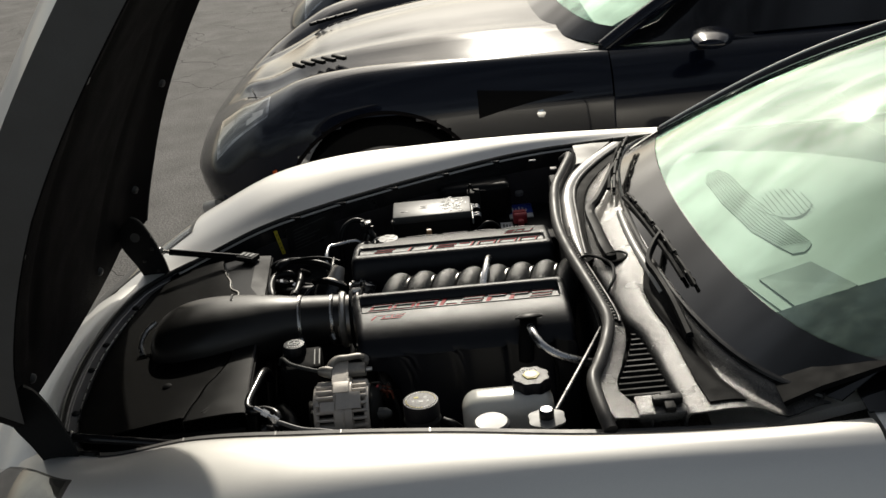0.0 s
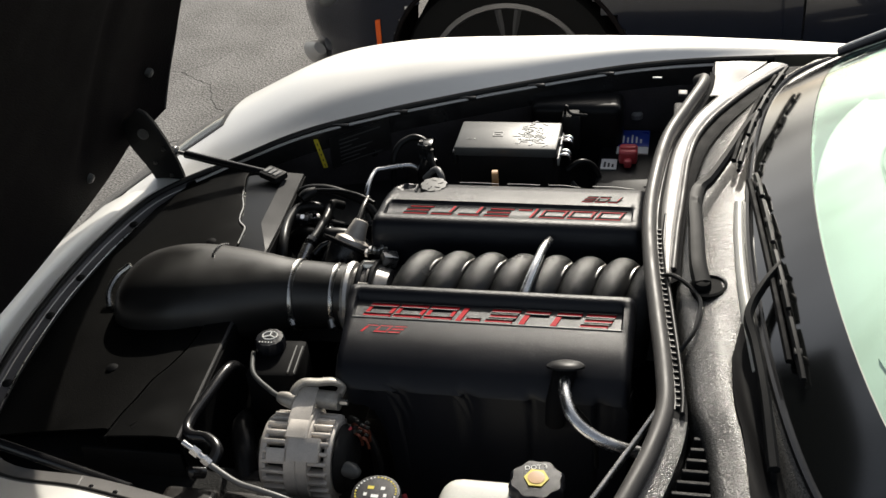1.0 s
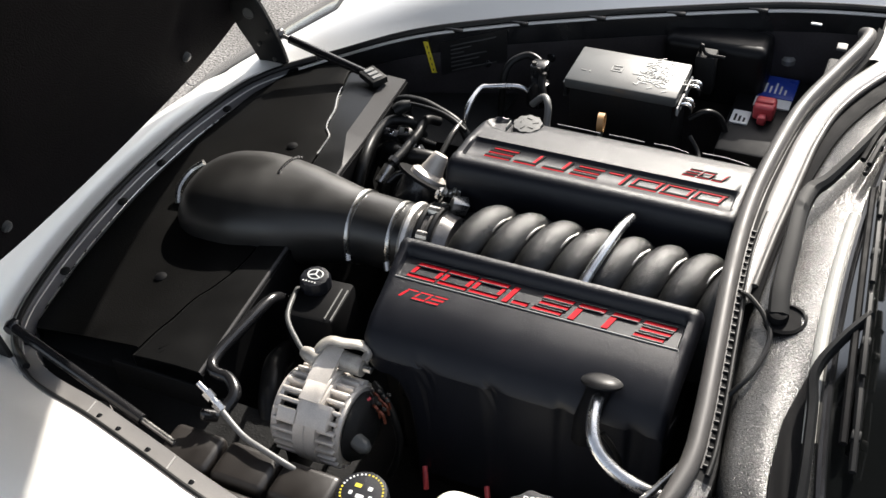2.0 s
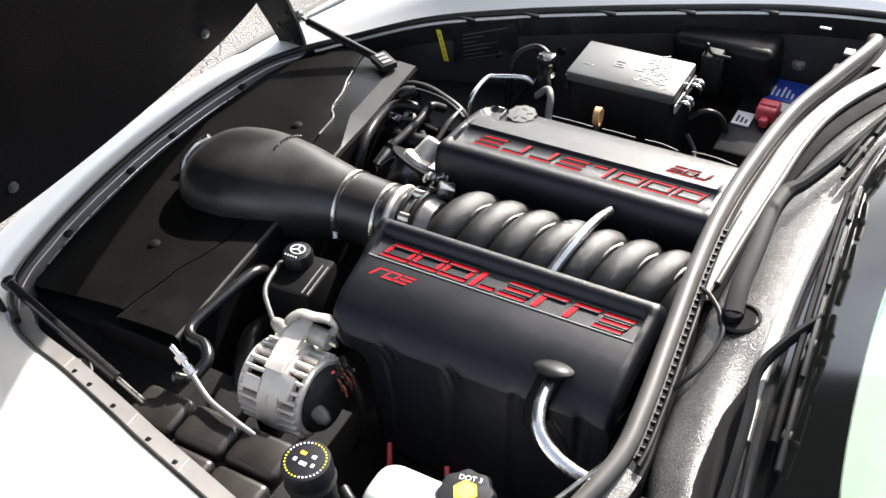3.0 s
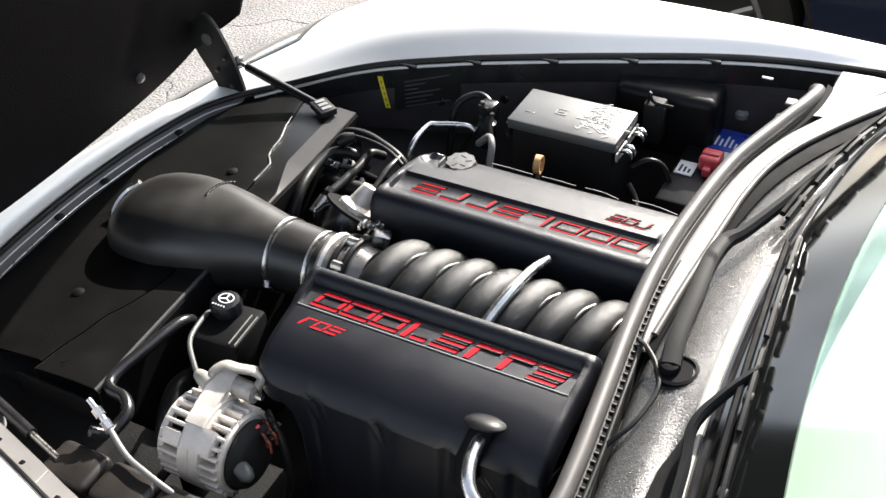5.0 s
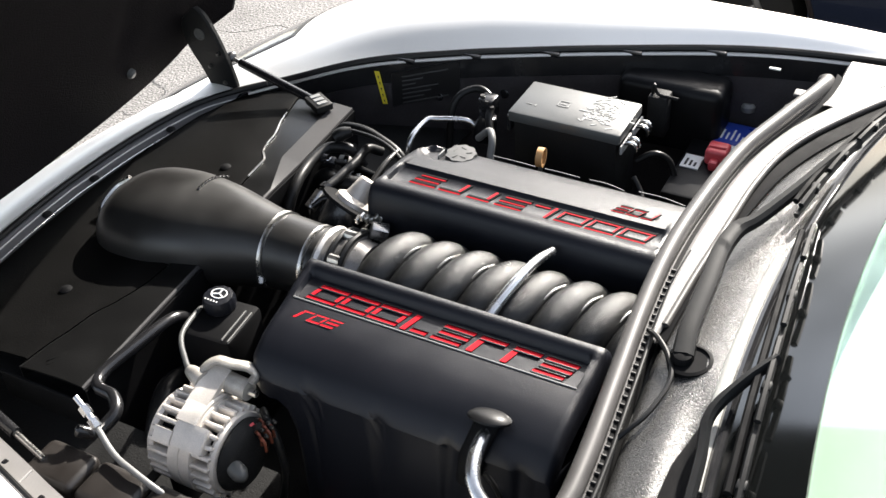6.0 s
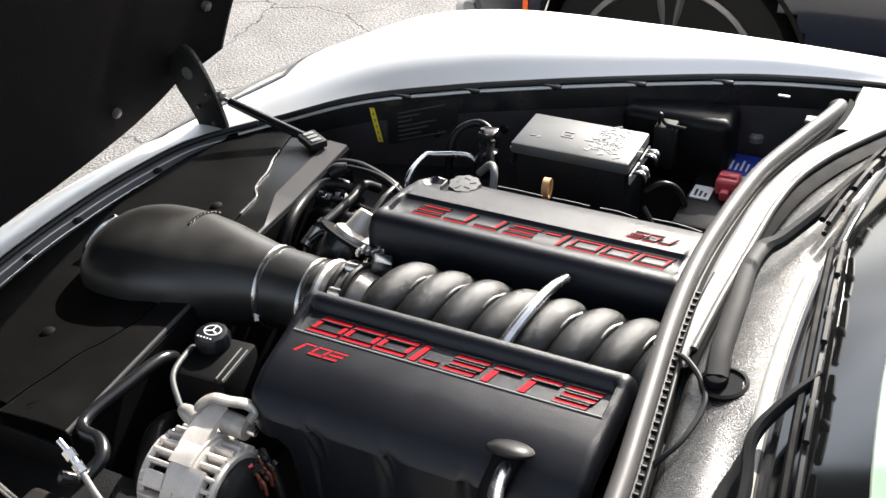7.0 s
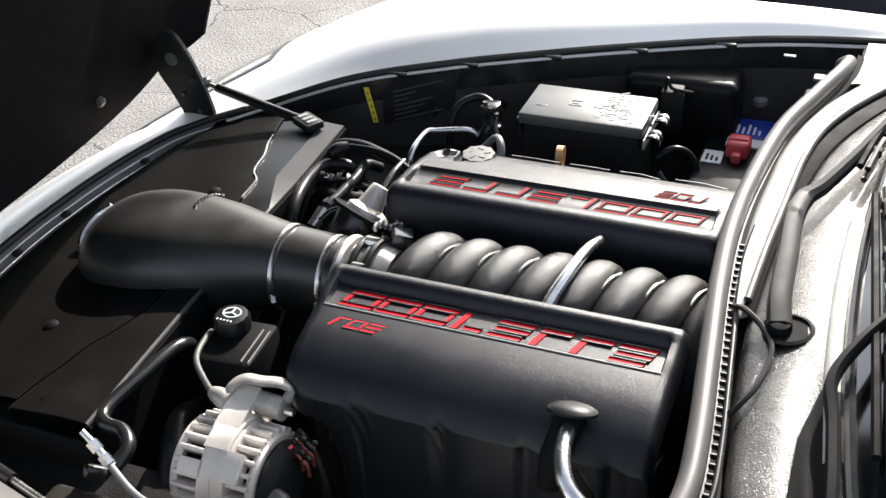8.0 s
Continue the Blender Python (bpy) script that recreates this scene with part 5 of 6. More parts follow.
part("front_latch", tube([(-0.690, 0.045, 0.722), (-0.712, 0.030, 0.708), (-0.722, 0.004, 0.690), (-0.716, -0.018, 0.672)], 0.006, 8), STEEL, duct, "bright latch")
part("side_label", moved(box(-0.013, 0.013, -0.001, 0.001, -0.006, 0.006), pose(-0.505, -0.089, 0.680, -15, 0, -8)), WHITE_INK, duct, "small white tag")

# ---- fuse box ----
fuse_box = thing("fuse_box", "black fuse box with a grey lid and lidded pins", "fuse box", (-0.05, 0.46, 0.66))
part("base", box(-0.148, 0.040, 0.412, 0.508, 0.60, 0.762, 0.006), BLACK_MATT, fuse_box)
lid = part("lid", box(-0.155, 0.046, 0.406, 0.516, 0.758, 0.778, 0.004), FUSE_LID, fuse_box, "grey lid with moulded lines")
rng = random.Random(5)
for k in range(96):
    cx, cy = rng.gauss(-0.005, 0.016), rng.gauss(0.460, 0.019)
    part("raised_line", moved(box(-rng.uniform(0.003, 0.009), rng.uniform(0.003, 0.009), -0.0009, 0.0009, 0, 0.0012), pose(cx, cy, 0.7778, 0, 0, rng.choice((0, 90, 35, -30, 60)))), CONNECTOR_WHITE, lid)
for x0, x1, y0, y1 in ((-0.085, -0.065, 0.453, 0.4545), (-0.085, -0.065, 0.469, 0.4705), (-0.085, -0.0835, 0.453, 0.470), (-0.0665, -0.065, 0.453, 0.470), (-0.080, -0.070, 0.460, 0.4615), (-0.135, -0.125, 0.440, 0.4415), (-0.120, -0.117, 0.438, 0.443)):
    part("raised_line", box(x0, x1, y0, y1, 0.7778, 0.779), GREY_PLASTIC, lid)
for y in (0.430, 0.486):
    block = part("connector", box(0.0465, 0.0505, y - 0.024, y + 0.024, 0.742, 0.758, 0.001, 1), CONNECTOR_WHITE, fuse_box, "pale connector strip")
    for k in range(4):
        q = y - 0.012 + 0.007 * k
        part("pin", tube([(0.050, q, 0.757), (0.062, q, 0.759), (0.069, q - 0.001, 0.754), (0.070, q - 0.001, 0.744)], 0.0019, 6), CHROME if k % 2 else RUBBER, block, "curved pin")
part("side_latch", box(-0.160, -0.152, 0.412, 0.430, 0.735, 0.765, 0.002), BLACK_GLOSS, fuse_box)

# ---- battery ----
battery = thing("battery", "black car battery with a blue label and a red terminal cover", "battery", (0.18, 0.56, 0.50))
part("white_label", box(0.150, 0.214, 0.566, 0.594, 0.678, 0.6832, 0.001), WHITE_INK, battery, "white label edge")
part("case", box(0.115, 0.27, 0.42, 0.672, 0.50, 0.680, 0.006), GROMMET_SATIN, battery)
plate = part("label_plate", box(0.152, 0.215, 0.596, 0.664, 0.678, 0.6835, 0.001), BLUE_LABEL, battery, "blue label with pale print")
for k, w in enumerate((0.030, 0.022, 0.034, 0.026, 0.016)):
    part("print_bar", box(0.160 + 0.009 * k, 0.1635 + 0.009 * k, 0.608, 0.608 + w, 0.6833, 0.6842), WHITE_INK, plate)
part("terminal_cover", joined(box(0.157, 0.194, 0.522, 0.560, 0.680, 0.710, 0.006, 3), box(0.168, 0.184, 0.506, 0.524, 0.680, 0.698, 0.005), box(0.160, 0.190, 0.534, 0.542, 0.706, 0.714, 0.003)), RED_PLASTIC, battery, "red plastic terminal cover")
tag = part("caution_label", box(0.122, 0.154, 0.500, 0.540, 0.680, 0.6835, 0.001), WHITE_INK, battery, "white printed label")
for k in range(3):
    part("print_bar", box(0.128 + 0.008 * k, 0.132 + 0.008 * k, 0.506, 0.526 - 0.004 * k, 0.6833, 0.6842), LABEL_BLACK, tag)
part("vent_cap", lathe([(0.013, 0), (0.014, 0.01), (0.010, 0.016)], (0.185, 0.690, 0.70), sides=18), GREY_PLASTIC, battery, "clear vent cap")

# ---- things on the far inner fender ----
module = thing("control_module", "black control module on the inner fender", "module", (0.07, 0.60, 0.66))
part("module_case", box(-0.03, 0.16, 0.595, 0.675, 0.64, 0.772, 0.016, 3), GROMMET_SATIN, module)
part("module_plug", box(0.04, 0.075, 0.555, 0.590, 0.69, 0.77, 0.005), BLACK_MATT, module)
part("module_wire", tube([(0.045, 0.57, 0.765), (0.050, 0.56, 0.792), (0.058, 0.56, 0.775), (0.090, 0.57, 0.766)], 0.003, 8), RUBBER, module)
sticker = thing("warning_sticker", "black warning sticker with a yellow strip on the inner fender", "sticker", (-0.40, 0.54, 0.66))


def wall_y(x, z):
    ly, lz = lip(x)
    return ly - 0.020 - 0.05 * (lz - 0.05 - z)


def on_wall(name, x0, x1, z0, z1, material, parent, off, slope=0.0, label=""):
    rows = [[(x, wall_y(x, z + slope * (x - x0)) - off, z + slope * (x - x0)) for z in np.linspace(z0, z1, 4)] for x in np.linspace(x0, x1, 8)]
    return part(name, sheet(rows, 0.0012), material, parent, label)


on_wall("sticker_film", -0.445, -0.320, 0.662, 0.732, LABEL_BLACK, sticker, 0.004, 0.25, "black printed film")
strip_rows = [[(x - 0.22 * (z - 0.650), wall_y(x, z + 0.12 * x) - 0.006, z + 0.030) for z in np.linspace(0.640, 0.706, 5)] for x in (-0.463, -0.4585, -0.454)]
strip = part("yellow_strip", sheet(strip_rows, 0.0012), YELLOW_INK, sticker, "yellow strip")
for k in range(5):
    z = 0.675 + 0.012 * k
    part("print_bar", moved(box(-0.0012, 0.0012, -0.0006, 0.0006, -0.004, 0.004), pose(-0.4585 - 0.22 * (z - 0.68), wall_y(-0.462, z - 0.055) - 0.0072, z)), LABEL_BLACK, strip)
for k in range(7):
    on_wall("print_bar", -0.425, -0.400 + 0.014 * (k * 5 % 4) if k % 6 else -0.340, 0.671 + 0.009 * k, 0.6735 + 0.009 * k, FADED_PRINT, sticker, 0.006, 0.25)

# ---- hoses and lines ----
def line(name, label, points, radius, material, sides=12, category="hose"):
    lo = min(points, key=lambda p: p[2])
    t = thing(name, label, category, lo)
    part("tube", tube(points, radius, sides), material, t)
    return t


line("coolant_hose", "black coolant hose curving from the shroud to the engine", [(-0.470, 0.340, 0.660), (-0.460, 0.349, 0.700), (-0.42, 0.345, 0.712), (-0.377, 0.334, 0.712), (-0.32, 0.315, 0.70), (-0.290, 0.30, 0.66)], 0.0085, RUBBER)
line("coolant_hose", "thick black radiator hose beside the throttle", [(-0.47, 0.26, 0.62), (-0.44, 0.255, 0.660), (-0.40, 0.235, 0.672), (-0.34, 0.245, 0.665), (-0.29, 0.25, 0.62)], 0.016, RUBBER)
line("coolant_hose", "thick black hose below the duct", [(-0.402, 0.150, 0.640), (-0.397, 0.178, 0.684), (-0.391, 0.222, 0.690), (-0.389, 0.281, 0.690), (-0.393, 0.325, 0.688), (-0.380, 0.350, 0.670)], 0.0088, RUBBER)
line("coolant_hose", "black hose bent along the rear of the shroud", [(-0.442, 0.120, 0.640), (-0.444, 0.168, 0.690), (-0.456, 0.235, 0.696), (-0.452, 0.283, 0.698), (-0.436, 0.298, 0.697), (-0.412, 0.305, 0.692), (-0.395, 0.310, 0.66)], 0.0098, RUBBER)
breather = line("breather_pipe", "thin black pipe arching from the shroud to the engine cover", [(-0.426, 0.316, 0.722), (-0.408, 0.316, 0.725), (-0.359, 0.299, 0.735), (-0.319, 0.281, 0.738), (-0.284, 0.260, 0.735)], 0.0042, RUBBER, category="pipe")
part("rubber_boot", tube([(-0.442, 0.297, 0.715), (-0.432, 0.307, 0.720), (-0.417, 0.317, 0.723)], [0.0105, 0.0125, 0.0085], 14), RUBBER, breather, "black rubber boot")
line("guide_rod", "short dark rod beside the engine cover", [(-0.302, 0.190, 0.725), (-0.300, 0.235, 0.737), (-0.301, 0.280, 0.735)], 0.0050, DARK_STEEL, category="rod")
fit_ring = thing("hose_fitting", "bright metal fitting at the foot of a hose", "fitting", (-0.399, 0.166, 0.66))
part("fitting_body", tube([(-0.404, 0.150, 0.672), (-0.397, 0.180, 0.688)], 0.0105, 14), STEEL, fit_ring)
part("fitting_collar", tube([(-0.396, 0.186, 0.689), (-0.394, 0.196, 0.690)], 0.0115, 14), BLACK_GLOSS, fit_ring, "black collar")
line("fuel_line", "bare metal fuel line bent along the inner fender", [(-0.332, 0.355, 0.62), (-0.331, 0.367, 0.690), (-0.328, 0.425, 0.704), (-0.31, 0.440, 0.704), (-0.262, 0.456, 0.704), (-0.24, 0.46, 0.69)], 0.0055, ALU_BRIGHT, category="pipe")
line("wiring_loom", "black wiring loom looped by the fuse box", [(-0.300, 0.45, 0.62), (-0.295, 0.475, 0.72), (-0.265, 0.505, 0.742), (-0.23, 0.495, 0.735), (-0.215, 0.455, 0.72), (-0.20, 0.43, 0.70)], 0.007, RUBBER, category="cable")
line("vapour_pipe", "grey vapour pipe curling up beside the fuse box", [(-0.225, 0.430, 0.69), (-0.20, 0.425, 0.715), (-0.184, 0.403, 0.712), (-0.178, 0.38, 0.68), (-0.155, 0.358, 0.66)], 0.0065, GREY_PLASTIC, category="pipe")
valve = thing("purge_valve", "black purge valve with bright screws", "valve", (-0.225, 0.46, 0.66))
part("valve_body", joined(lathe([(0.018, -0.03), (0.020, 0.0), (0.016, 0.02)], (-0.225, 0.462, 0.700), (0.2, 0.1, 1), 18), box(-0.245, -0.215, 0.47, 0.50, 0.705, 0.745, 0.004)), BLACK_GLOSS, valve)
for k in range(3):
    part("valve_screw", lathe([(0.005, 0), (0.004, 0.005)], (-0.238 + 0.012 * k, 0.478 - 0.006 * k, 0.745 - 0.006 * k), sides=10), DARK_STEEL, valve, "dark screw")
line("cable", "thin black cable running along the battery", [(0.060, 0.46, 0.70), (0.085, 0.47, 0.715), (0.11, 0.48, 0.70), (0.13, 0.47, 0.66)], 0.006, RUBBER, category="cable")
line("cable", "thin black cable hanging behind the engine cover", [(0.075, 0.40, 0.71), (0.095, 0.385, 0.69), (0.105, 0.35, 0.68), (0.10, 0.31, 0.65)], 0.005, RUBBER, category="cable")
line("ac_pipe", "glossy black air conditioning pipe along the shroud", [(-0.415, -0.150, 0.66), (-0.419, -0.186, 0.697), (-0.428, -0.260, 0.702), (-0.434, -0.325, 0.702), (-0.420, -0.348, 0.702), (-0.392, -0.352, 0.702), (-0.370, -0.372, 0.700), (-0.374, -0.400, 0.690)], 0.0095, BLACK_GLOSS, category="pipe")
fitting = thing("ac_fitting", "bright service fitting with a pale hose", "fitting", (-0.37, -0.41, 0.68))
part("service_port", joined(tube([(-0.405, -0.398, 0.738), (-0.390, -0.402, 0.730)], 0.0042, 12), tube([(-0.391, -0.402, 0.730), (-0.380, -0.4055, 0.7235)], 0.0075, 6), tube([(-0.381, -0.405, 0.724), (-0.372, -0.408, 0.718)], 0.0050, 12), tube([(-0.374, -0.408, 0.720), (-0.364, -0.411, 0.712)], 0.0072, 6)), ALU_BRIGHT, fitting, "bright hex fitting")
part("valve_cap", lathe([(0.009, -0.012), (0.009, 0.010), (0.005, 0.013)], (-0.384, -0.418, 0.700), (-0.5, -0.5, 0.5), 12), BLACK_GLOSS, fitting)
part("pale_hose", tube([(-0.365, -0.411, 0.712), (-0.317, -0.434, 0.705), (-0.275, -0.445, 0.704), (-0.235, -0.450, 0.695), (-0.20, -0.44, 0.66)], 0.0042, 12), GREY_PLASTIC, fitting, "pale grey hose")
line("support_rod", "thin steel rod between the firewall and the tanks", [(0.262, -0.335, 0.806), (0.215, -0.42, 0.785), (0.15, -0.545, 0.765)], 0.0045, STEEL, category="rod")
line("power_steering_pipe", "thin grey pipe from the reservoir to the alternator bracket", [(-0.392, -0.150, 0.690), (-0.381, -0.170, 0.715), (-0.351, -0.242, 0.738), (-0.305, -0.289, 0.748), (-0.281, -0.307, 0.752)], 0.0038, FUSE_LID, category="pipe")
line("heater_hose", "black heater hose running under the alternator", [(-0.40, -0.20, 0.60), (-0.38, -0.26, 0.64), (-0.36, -0.31, 0.64), (-0.34, -0.36, 0.60)], 0.018, RUBBER)

rng = random.Random(3)
loom = thing("wiring_harness", "black wiring harness with bright connectors beside the throttle", "harness", (-0.42, 0.25, 0.62))
for k, (x, y, z, r) in enumerate(((-0.425, 0.300, 0.668, 20), (-0.405, 0.275, 0.672, -30), (-0.385, 0.262, 0.664, 50), (-0.435, 0.262, 0.690, 10))):
    plug = part("plug", moved(box(-0.013, 0.013, -0.008, 0.008, -0.008, 0.008, 0.002), pose(x, y, z, 15, 10, r)), BLACK_GLOSS if k % 2 else GREY_PLASTIC, loom, "small connector")
    part("plug_clip", moved(box(-0.004, 0.005, -0.006, 0.006, 0.007, 0.010, 0.001, 1), pose(x, y, z, 15, 10, r)), CHROME, plug, "bright clip")
for a, b in (((-0.46, 0.30, 0.66), (-0.425, 0.30, 0.668)), ((-0.425, 0.30, 0.668), (-0.385, 0.262, 0.664)), ((-0.385, 0.262, 0.664), (-0.33, 0.24, 0.64)), ((-0.435, 0.262, 0.690), (-0.36, 0.290, 0.665))):
    m = [(a[i] + b[i]) / 2 + rng.uniform(-0.008, 0.008) for i in range(3)]
    part("wire", tube([a, m, b], 0.0042, 8, 16), RUBBER, loom)
line("battery_cable", "thick black cable looped beside the alternator", [(-0.190, -0.285, 0.700), (-0.172, -0.300, 0.706), (-0.152, -0.312, 0.690), (-0.142, -0.318, 0.640), (-0.150, -0.322, 0.590), (-0.165, -0.325, 0.55)], 0.0055, RUBBER, category="cable")
for x in (-0.118, -0.020):
    boot = thing("spark_plug_boot", "red spark plug boot below the engine cover", "plug boot", (x, -0.325, 0.55), "plug boots")
    part("boot", tube([(x, -0.300, 0.562), (x + 0.006, -0.312, 0.555), (x + 0.010, -0.322, 0.540)], 0.0042, 12), RED_PLASTIC, boot, "red rubber boot")

# ---- alternator ----
alternator = thing("alternator", "finned cast aluminium alternator under the engine cover", "alternator", (-0.24, -0.345, 0.60))
AC = Vector((-0.247, -0.343, 0.674))
part("core", lathe([(0.045, -0.054), (0.052, -0.052), (0.052, 0.066), (0.045, 0.070)], AC, (1, 0, 0), 40), GROMMET, alternator, "dark windings inside")
part("centre_band", lathe([(0.070, -0.014), (0.0735, -0.012), (0.0735, 0.008), (0.0722, 0.009), (0.0722, 0.012), (0.0735, 0.013), (0.0735, 0.030), (0.070, 0.032)], AC, (1, 0, 0), 48), PALE_ALU, alternator, "cast centre band")
for sx, r1 in ((-0.056, 0.064), (0.064, 0.062)):
    part("end_ring", lathe([(0.052, -0.006), (r1, -0.006), (r1 + 0.003, 0.0), (r1, 0.006), (0.052, 0.006)], AC + Vector((sx, 0, 0)), (1, 0, 0), 48), PALE_ALU, alternator)
for k in range(26):
    a = 2 * math.pi * k / 26
    for x0, x1 in ((-0.056, -0.012), (0.030, 0.066)):
        q = Matrix.Translation(AC) @ Matrix.Rotation(a, 4, "X")
        part("fin", moved(box(x0, x1, -0.0032, 0.0032, 0.050, 0.0715, 0.0022, 2), q), PALE_ALU, alternator)


def arc_pad(x0, x1, r0, r1, a0, a1):
    """A curved block round the alternator's axis; angles from straight up, positive towards the near side."""
    rows = []
    for a in np.linspace(radians(a0), radians(a1), 14):
        rows.append([AC + Vector((x, -math.sin(a) * r, math.cos(a) * r)) for x, r in ((x0, r0), (x0, r1 - 0.002), (x0 + 0.002, r1), (x1 - 0.002, r1), (x1, r1 - 0.002), (x1, r0))])
    return loft(rows)


part("top_pad", arc_pad(-0.014, 0.026, 0.058, 0.0800, -62, 24), PALE_ALU, alternator, "pale cast pad")
part("rear_pad", arc_pad(-0.008, 0.052, 0.058, 0.0780, 23, 52), PALE_ALU, alternator, "pale cast pad")
part("front_pad", arc_pad(-0.046, -0.009, 0.058, 0.0762, 38, 54), PALE_ALU, alternator, "pale cast pad")
part("top_flap", sheet([[AC + Vector((x - 0.003 * w, -0.006 + 0.072 * w, 0.078 + 0.021 * w - 0.006 * w * w)) for w in np.linspace(0, 1, 6)] for x in np.linspace(-0.016, 0.024, 6)], 0.010), PALE_ALU, alternator, "pale cast flap")
part("rear_cover", lathe([(0.056, 0.0), (0.057, 0.004), (0.050, 0.018), (0.038, 0.024), (0.012, 0.026)], AC + Vector((0.072, 0, 0)), (1, 0, 0), 36), BLACK_MATT, alternator, "black rear cover")
part("pulley", lathe([(0.020, -0.080), (0.034, -0.078), (0.030, -0.071), (0.034, -0.066), (0.034, -0.058), (0.02, -0.054)], AC, (1, 0, 0), 36), DARK_STEEL, alternator, "dark ribbed pulley")
stud = part("terminal_stud", joined(tube([AC + Vector((0.085, 0.020, 0.030)), AC + Vector((0.100, 0.026, 0.044))], 0.007, 10), box(-0.172, -0.150, -0.325, -0.300, 0.690, 0.712, 0.003)), DARK_STEEL, alternator, "dark terminal with a red boot edge")
part("terminal_boot", tube([AC + Vector((0.082, 0.010, 0.044)), AC + Vector((0.090, 0.024, 0.048))], 0.0025, 8), RED_PLASTIC, stud, "red boot edge")
part("regulator_plug", lathe([(0.013, -0.03), (0.013, 0.004), (0.008, 0.016), (0.003, 0.019)], (-0.142, -0.384, 0.690), (0.9, -0.35, 0.1), 20), FUSE_LID, alternator, "grey rounded plug")
part("drive_belt", joined(box(-0.322, -0.308, -0.375, -0.31, 0.50, 0.70, 0.004)), RUBBER, alternator, "black drive belt")

for ob in alternator.children_recursive:
    for v in ob.data.vertices:
        v.co = AC + (v.co - AC) * Vector((0.80, 0.89, 0.89)) + Vector((-0.001, 0.0, 0.001))

arch = np.array([(-0.269, -0.304, 0.745), (-0.266, -0.293, 0.756), (-0.255, -0.281, 0.762), (-0.233, -0.278, 0.762), (-0.210, -0.272, 0.760), (-0.198, -0.275, 0.754), (-0.200, -0.288, 0.748)])
arch_rows = []
for c, t in zip(spline(arch, 30), np.gradient(spline(arch, 30), axis=0)):
    t = Vector(t).normalized()
    side = t.cross(Vector((0.39, -0.76, 0.51))).normalized()
    up = side.cross(t)
    arch_rows.append([Vector(c) + side * 0.0062 * math.cos(a) + up * 0.013 * math.sin(a) for a in np.linspace(0, 2 * math.pi, 13)[:-1]])
bracket = part("mount_bracket", loft(arch_rows), BRACKET_ALU, alternator, "pale cast arched bracket")
part("boss", tube([(-0.288, -0.302, 0.750), (-0.278, -0.305, 0.750), (-0.261, -0.309, 0.748)], [0.0075, 0.0105, 0.0125], 18), BRACKET_ALU, bracket, "cast boss")
part("boss", tube([(-0.232, -0.292, 0.742), (-0.198, -0.294, 0.742)], 0.0140, 20), BRACKET_ALU, bracket, "cast boss")
part("mount_bolt", tube([(-0.197, -0.295, 0.742), (-0.185, -0.295, 0.742)], 0.0050, 8), STEEL, bracket, "zinc bolt")
for x, y, z in ((-0.176, -0.309, 0.712), (-0.166, -0.316, 0.712), (-0.158, -0.320, 0.712), (-0.167, -0.329, 0.712), (-0.156, -0.335, 0.712), (-0.161, -0.310, 0.712)):
    part("winding", tube([(x - 0.006, y + 0.004, z - 0.006), (x, y, z), (x + 0.006, y - 0.002, z - 0.004), (x + 0.009, y - 0.005, z - 0.016)], 0.0022, 6), COPPER, alternator, "brown copper winding")
    part("terminal_nut", lathe([(0.0026, -0.003), (0.0026, 0.003), (0.001, 0.004)], (x + 0.004, y + 0.006, z), (0.9, -0.3, 0.2), 6), DARK_STEEL, alternator, "small dark nut")

# ---- tanks ----
coolant_tank = thing("coolant_tank", "ribbed black coolant tank with a printed cap", "tank", (-0.25, -0.49, 0.45))
part("tank_body", box(-0.418, -0.105, -0.562, -0.440, 0.45, 0.672, 0.015, 3), BLACK_MATT, coolant_tank, "black ribbed tank")
for x0, x1 in ((-0.425, -0.341), (-0.337, -0.252), (-0.248, -0.160)):
    for y0, y1 in ((-0.501, -0.436), (-0.570, -0.505)):
        part("tank_pad", box(x0, x1, y0, y1, 0.630, 0.694 if y0 > -0.503 else 0.690, 0.011, 4), TANK_BROWN, coolant_tank)
part("filler_neck", lathe([(0.030, -0.09), (0.030, 0.0), (0.034, 0.004), (0.030, 0.01)], (-0.086, -0.505, 0.745), sides=28), BLACK_MATT, coolant_tank, "black filler neck")
cap = part("cap", lathe([(0.029, 0.0), (0.0325, 0.004), (0.0325, 0.026), (0.031, 0.031), (0.024, 0.032)], (-0.086, -0.505, 0.755), (0, 0, 1), 48), BLACK_COVER, coolant_tank, "black cap with a printed ring")
for k in range(34):
    a = 2 * math.pi * k / 34
    part("print_bar", moved(box(-0.0011, 0.0011, -0.0009 - 0.0003 * (k % 3), 0.0009, 0, 0.0006), pose(-0.086 + 0.0262 * math.cos(a), -0.505 + 0.0262 * math.sin(a), 0.7868, 0, 0, math.degrees(a))), YELLOW_INK if k % 17 < 10 else WHITE_INK, cap)
for dx, dy, w, m in ((-0.008, 0.008, 0.006, YELLOW_INK), (0.008, 0.008, 0.004, WHITE_INK), (0.0, -0.006, 0.007, WHITE_INK), (0.013, -0.004, 0.003, WHITE_INK), (-0.013, -0.004, 0.003, WHITE_INK)):
    part("print_bar", box(-0.086 + dx - 0.7 * w, -0.086 + dx + 0.7 * w, -0.505 + dy - 0.0026, -0.505 + dy + 0.0026, 0.7868, 0.7874), m, cap)
line("overflow_hose", "ribbed black overflow hose beside the tank", [(-0.050, -0.49, 0.73), (-0.030, -0.50, 0.725), (-0.015, -0.49, 0.70), (-0.01, -0.47, 0.65)], 0.008, RUBBER)

